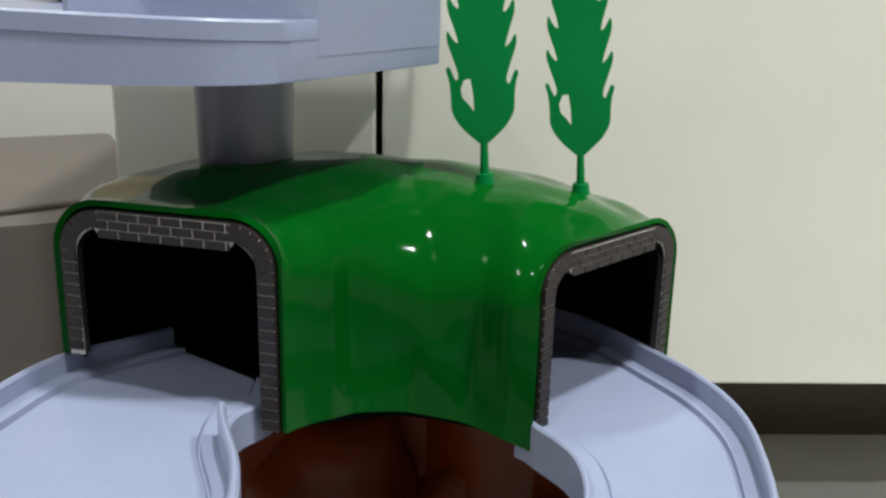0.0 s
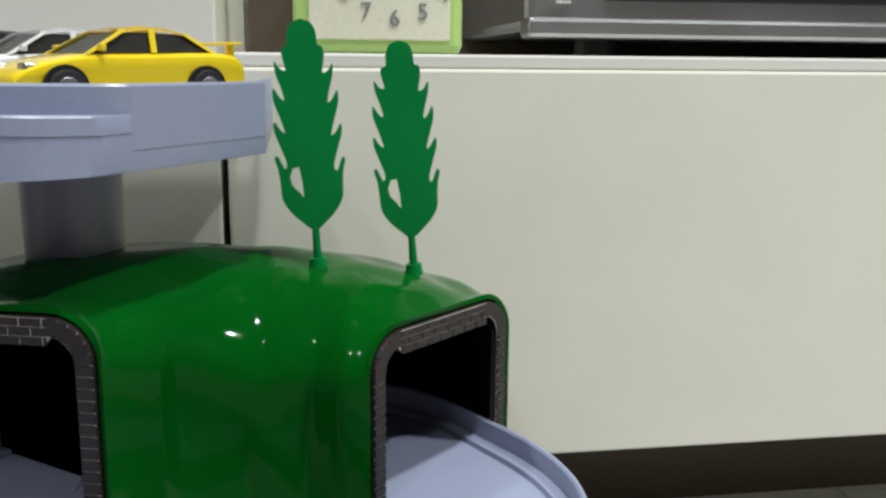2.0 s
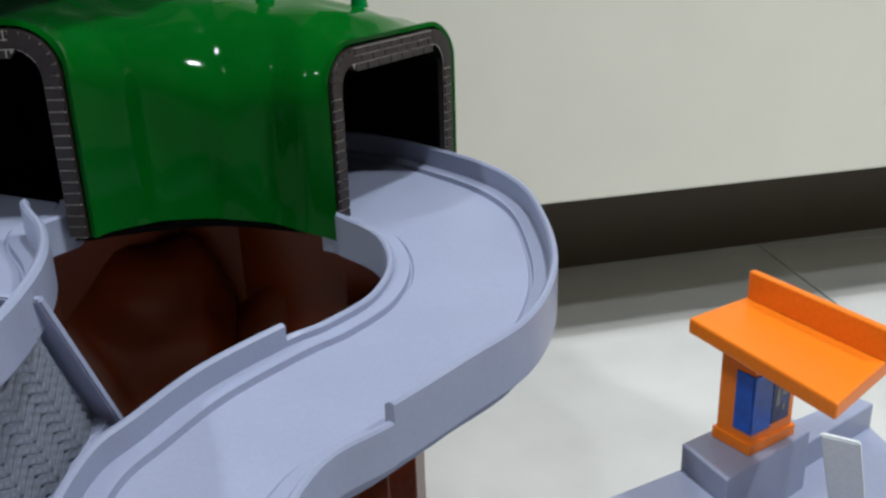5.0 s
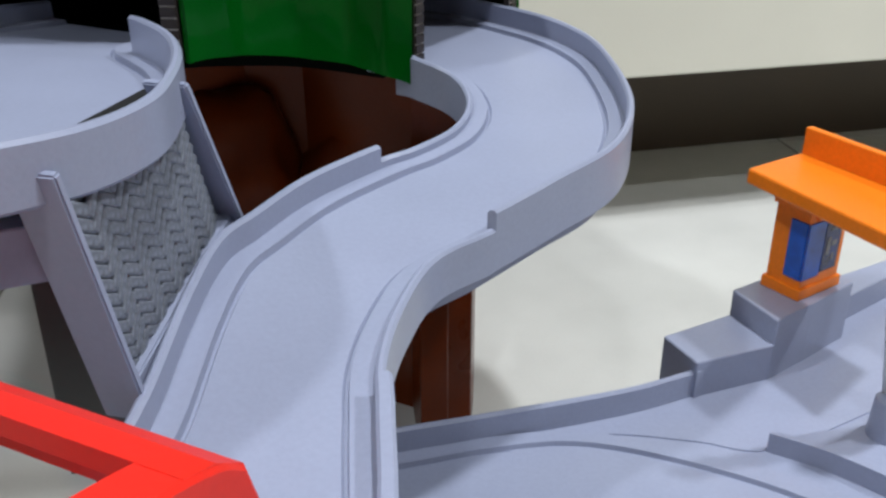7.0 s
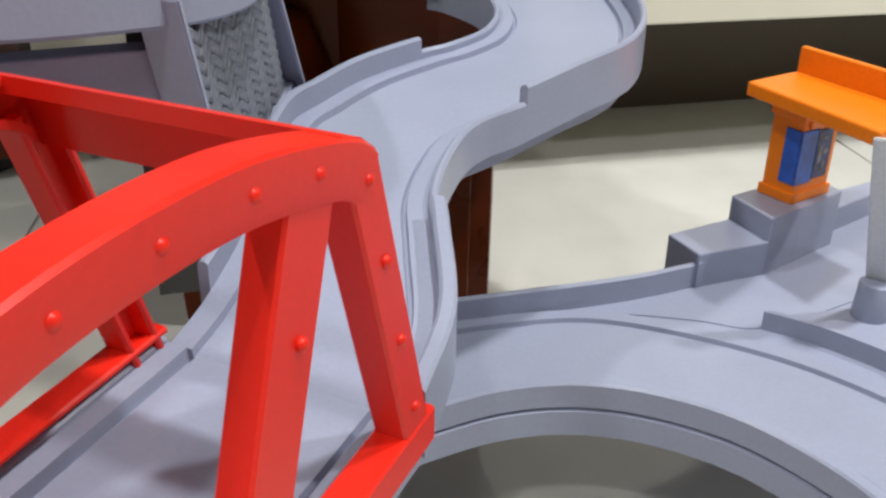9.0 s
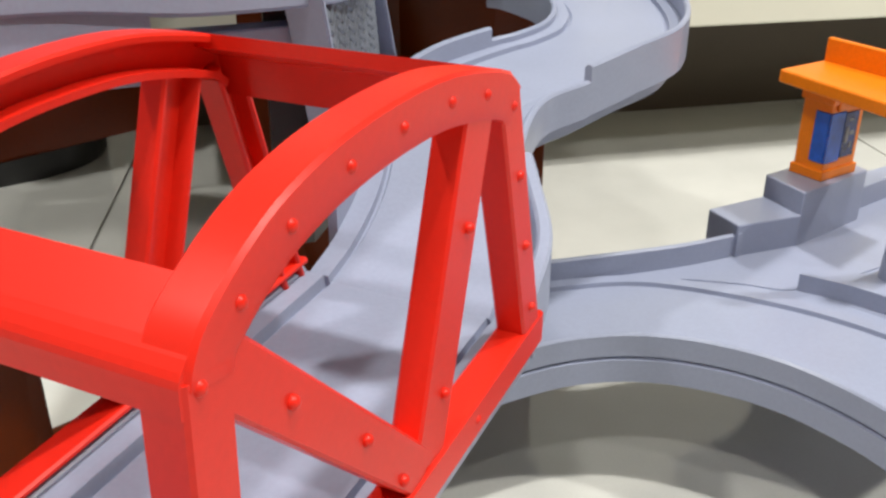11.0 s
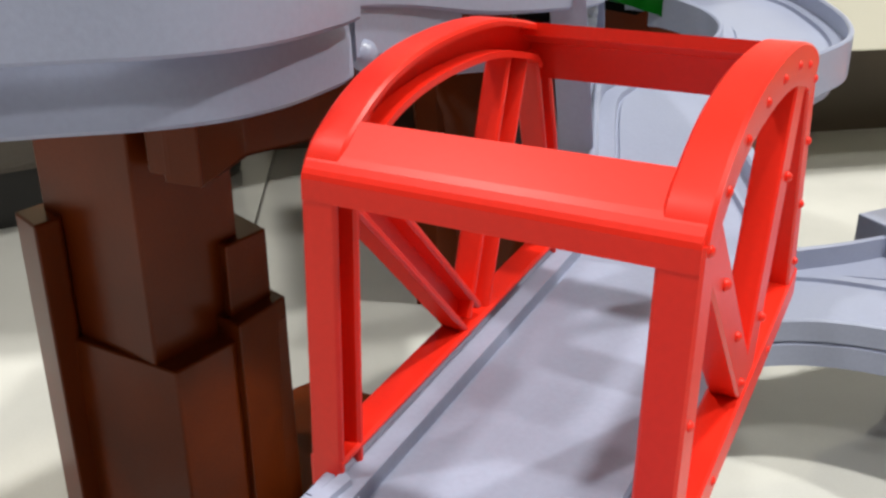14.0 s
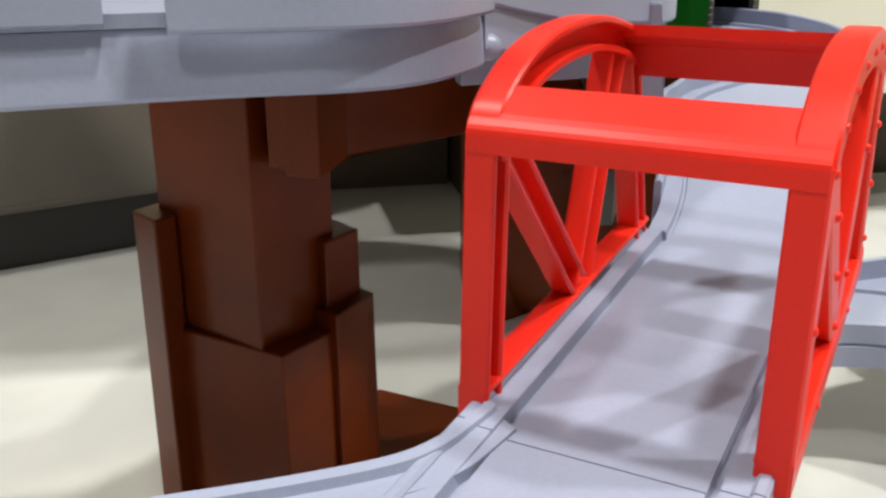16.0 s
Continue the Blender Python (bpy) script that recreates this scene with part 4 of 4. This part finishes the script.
# ---- trees ----
def tree(m, scale):
    root = thing("toy_tree", (0, 0, 0), "flat green plastic poplar tree plugged into the mountain", "toy tree", "trees on the mountain")
    lobes = [(0.0008, 0.0118), (0.0030, 0.0138), (0.0062, 0.0170), (0.0085, 0.0210), (0.0088, 0.0252), (0.0092, 0.0290), (0.0099, 0.0317), (0.0090, 0.0323), (0.0074, 0.0287), (0.0066, 0.0303), (0.0080, 0.0350), (0.0094, 0.0395), (0.0092, 0.0421), (0.0078, 0.0399), (0.0064, 0.0389),
             (0.0076, 0.0435), (0.0090, 0.0481), (0.0088, 0.0515), (0.0074, 0.0491), (0.0060, 0.0481), (0.0066, 0.0515), (0.0078, 0.0555), (0.0080, 0.0589), (0.0066, 0.0569), (0.0050, 0.0565), (0.0058, 0.0605), (0.0056, 0.0637), (0.0042, 0.0643), (0.0040, 0.0675), (0.0028, 0.0703), (0.0000, 0.0715)]
    half = [(max(p.x, 0.0), p.y) for p in glide([(x, z, 0) for x, z in lobes], 3)]
    half[0], half[-1] = (0.0, 0.0116), (0.0, 0.0715)
    left = [(-x * 1.02, z + (0.0012 if 0.0225 < z < 0.0625 else 0)) for x, z in half[1:-1]][::-1]
    outline = half + left
    hole = [(-0.0052, 0.0300), (-0.0062, 0.0275), (-0.0058, 0.0250), (-0.0036, 0.0225), (-0.0026, 0.0210), (-0.0027, 0.0255), (-0.0034, 0.0303)]
    bm = bmesh.new()
    rims = []
    for loop in (outline, hole):
        a = [bm.verts.new((x, -0.0009, z)) for x, z in loop]
        rims += [bm.edges.new((a[i], a[(i + 1) % len(a)])) for i in range(len(a))]
    bmesh.ops.triangle_fill(bm, use_beauty=True, edges=rims)
    out = bmesh.ops.extrude_face_region(bm, geom=bm.faces[:])
    bmesh.ops.translate(bm, vec=(0, 0.0018, 0), verts=[v for v in out["geom"] if isinstance(v, bmesh.types.BMVert)])
    part("crown", bm, LEAF, root)
    part("trunk", tube(0.0013, 0.0010, 0.003, 0.0140, n=10), LEAF, root, smooth=40)
    part("socket", tube(0.0028, 0.0024, 0.0, 0.0035, n=14), LEAF, root, smooth=40)
    root.matrix_world = m @ Matrix.Scale(scale, 4)
    return root


tree(pose(0.0446, 0.2660, 0.1836, 0, -3.2, -5), 0.95)
tree(pose(0.0722, 0.2720, 0.1800, 0, -4, -5), 0.93)


# ---- things on and beside the cabinets ----
def clock():
    root = thing("alarm_clock", (0.081, 0.42, 0.244), "square lime green alarm clock with a cream dial on the cabinet", "clock")
    part("case", cube((0.0460, 0.4060, 0.2440), (0.1165, 0.4300, 0.3140), 0.004), LIME, root)
    part("dial", cube((0.0520, 0.4046, 0.2500), (0.1105, 0.4062, 0.3080), 0.0006), DIAL, root, "cream clock dial")
    settle(root, (-0.0060, 0, 0))
    for txt, a in (("12", 0), ("1", 1), ("2", 2), ("3", 3), ("4", 4), ("5", 5), ("6", 6), ("7", 7), ("8", 8), ("9", 9), ("10", 10), ("11", 11)):
        cu = bpy.data.curves.new("numeral", "FONT")
        cu.body, cu.size, cu.align_x, cu.align_y, cu.extrude = txt, 0.0095, "CENTER", "CENTER", 0.0002
        ob = new("numeral", cu)
        bpy.context.view_layer.update()
        me = bpy.data.meshes.new_from_object(ob)
        bpy.data.objects.remove(ob)
        me.materials.append(NUMERAL)
        n = new("numeral", me)
        n.parent = root
        s = 0.0205
        n.matrix_world = pose(0.0812 + s * 1.15 * math.sin(a * math.tau / 12), 0.4042, 0.279 + s * math.cos(a * math.tau / 12), 90, 0, 0)
    return root


clock()


def appliance():
    root = thing("kitchen_oven", (0.35, 0.5, 0.244), "steel countertop appliance with a slotted dark front", "oven")
    part("body", cube((0.150, 0.4260, 0.2560), (0.62, 0.70, 0.42), 0.004), STEEL, root)
    part("front_lip", cube((0.1480, 0.4130, 0.2520), (0.62, 0.4300, 0.2610), 0.002), STEEL, root, "bright steel front lip")
    part("drawer_slot", cube((0.1860, 0.4235, 0.2690), (0.60, 0.4270, 0.2780), 0.0008), BLACK, root)
    part("window", cube((0.2060, 0.4245, 0.2800), (0.60, 0.4270, 0.40), 0.001), GLASS, root, "dark glass window")
    for x in (0.19, 0.58):
        part("foot", tube(0.010, 0.009, 0.2440, 0.2565, (x, 0.45)), BLACK, root)
    part("knob", cube((0.1620, 0.4215, 0.2670), (0.1700, 0.4262, 0.2750), 0.0015), CHROME, root)
    settle(root, (-0.0075, 0, 0))


appliance()


def left_corner():
    chest = thing("taupe_chest", (-0.25, 0.52, 0), "taupe storage chest on a black base with a cable on top", "chest")
    m = pose(-0.0860, 0.4500, 0, 0, 0, 23)

    def plan(inset):
        """The chest's outline, with a round near corner."""
        r = 0.050
        arc = [(-r + (r - inset) * math.sin(a * math.pi / 16), r - (r - inset) * math.cos(a * math.pi / 16)) for a in range(9)]
        return [(-0.50, 0.25)] + [(-0.50, inset)] + arc + [(-inset, 0.25)]
    part("base", prism(plan(0.003), 0.0, 0.030, 0.002, m), DARK, chest, "black base")
    part("body", prism(plan(0.0), 0.0300, 0.1280, 0.005, m), TAUPE, chest)
    settle(chest)
    cable = [m @ Vector(p) for p in ((-0.30, 0.020, 0.1302), (-0.18, 0.028, 0.1302), (-0.10, 0.018, 0.1302), (-0.03, 0.030, 0.1302))]
    line = glide(cable, 8)
    bm = bmesh.new()
    rings = []
    for p in line:
        rings.append([bm.verts.new(p + Vector((0, 0.0018 * math.cos(a * math.tau / 8), 0.0018 * math.sin(a * math.tau / 8)))) for a in range(8)])
    for r, q in zip(rings, rings[1:]):
        for i in range(8):
            bm.faces.new((r[i], r[(i + 1) % 8], q[(i + 1) % 8], q[i]))
    tagged(part("power_cable", bm, TAUPE, smooth=60), "thin brown power cable lying on the chest", "cable")
    shelf = thing("beige_cupboard", (-0.5, 0.75, 0), "beige cupboard with a pale lower panel beside the cream cabinet", "cupboard")
    part("upper_panel", cube((-1.10, 0.700, 0.186), (-0.085, 0.86, 0.42), 0.001), BEIGE, shelf)
    part("lower_panel", cube((-1.10, 0.704, 0.0), (-0.085, 0.86, 0.1845), 0.001), CABINET_TOP, shelf, "pale grey lower panel")
    settle(shelf)


left_corner()
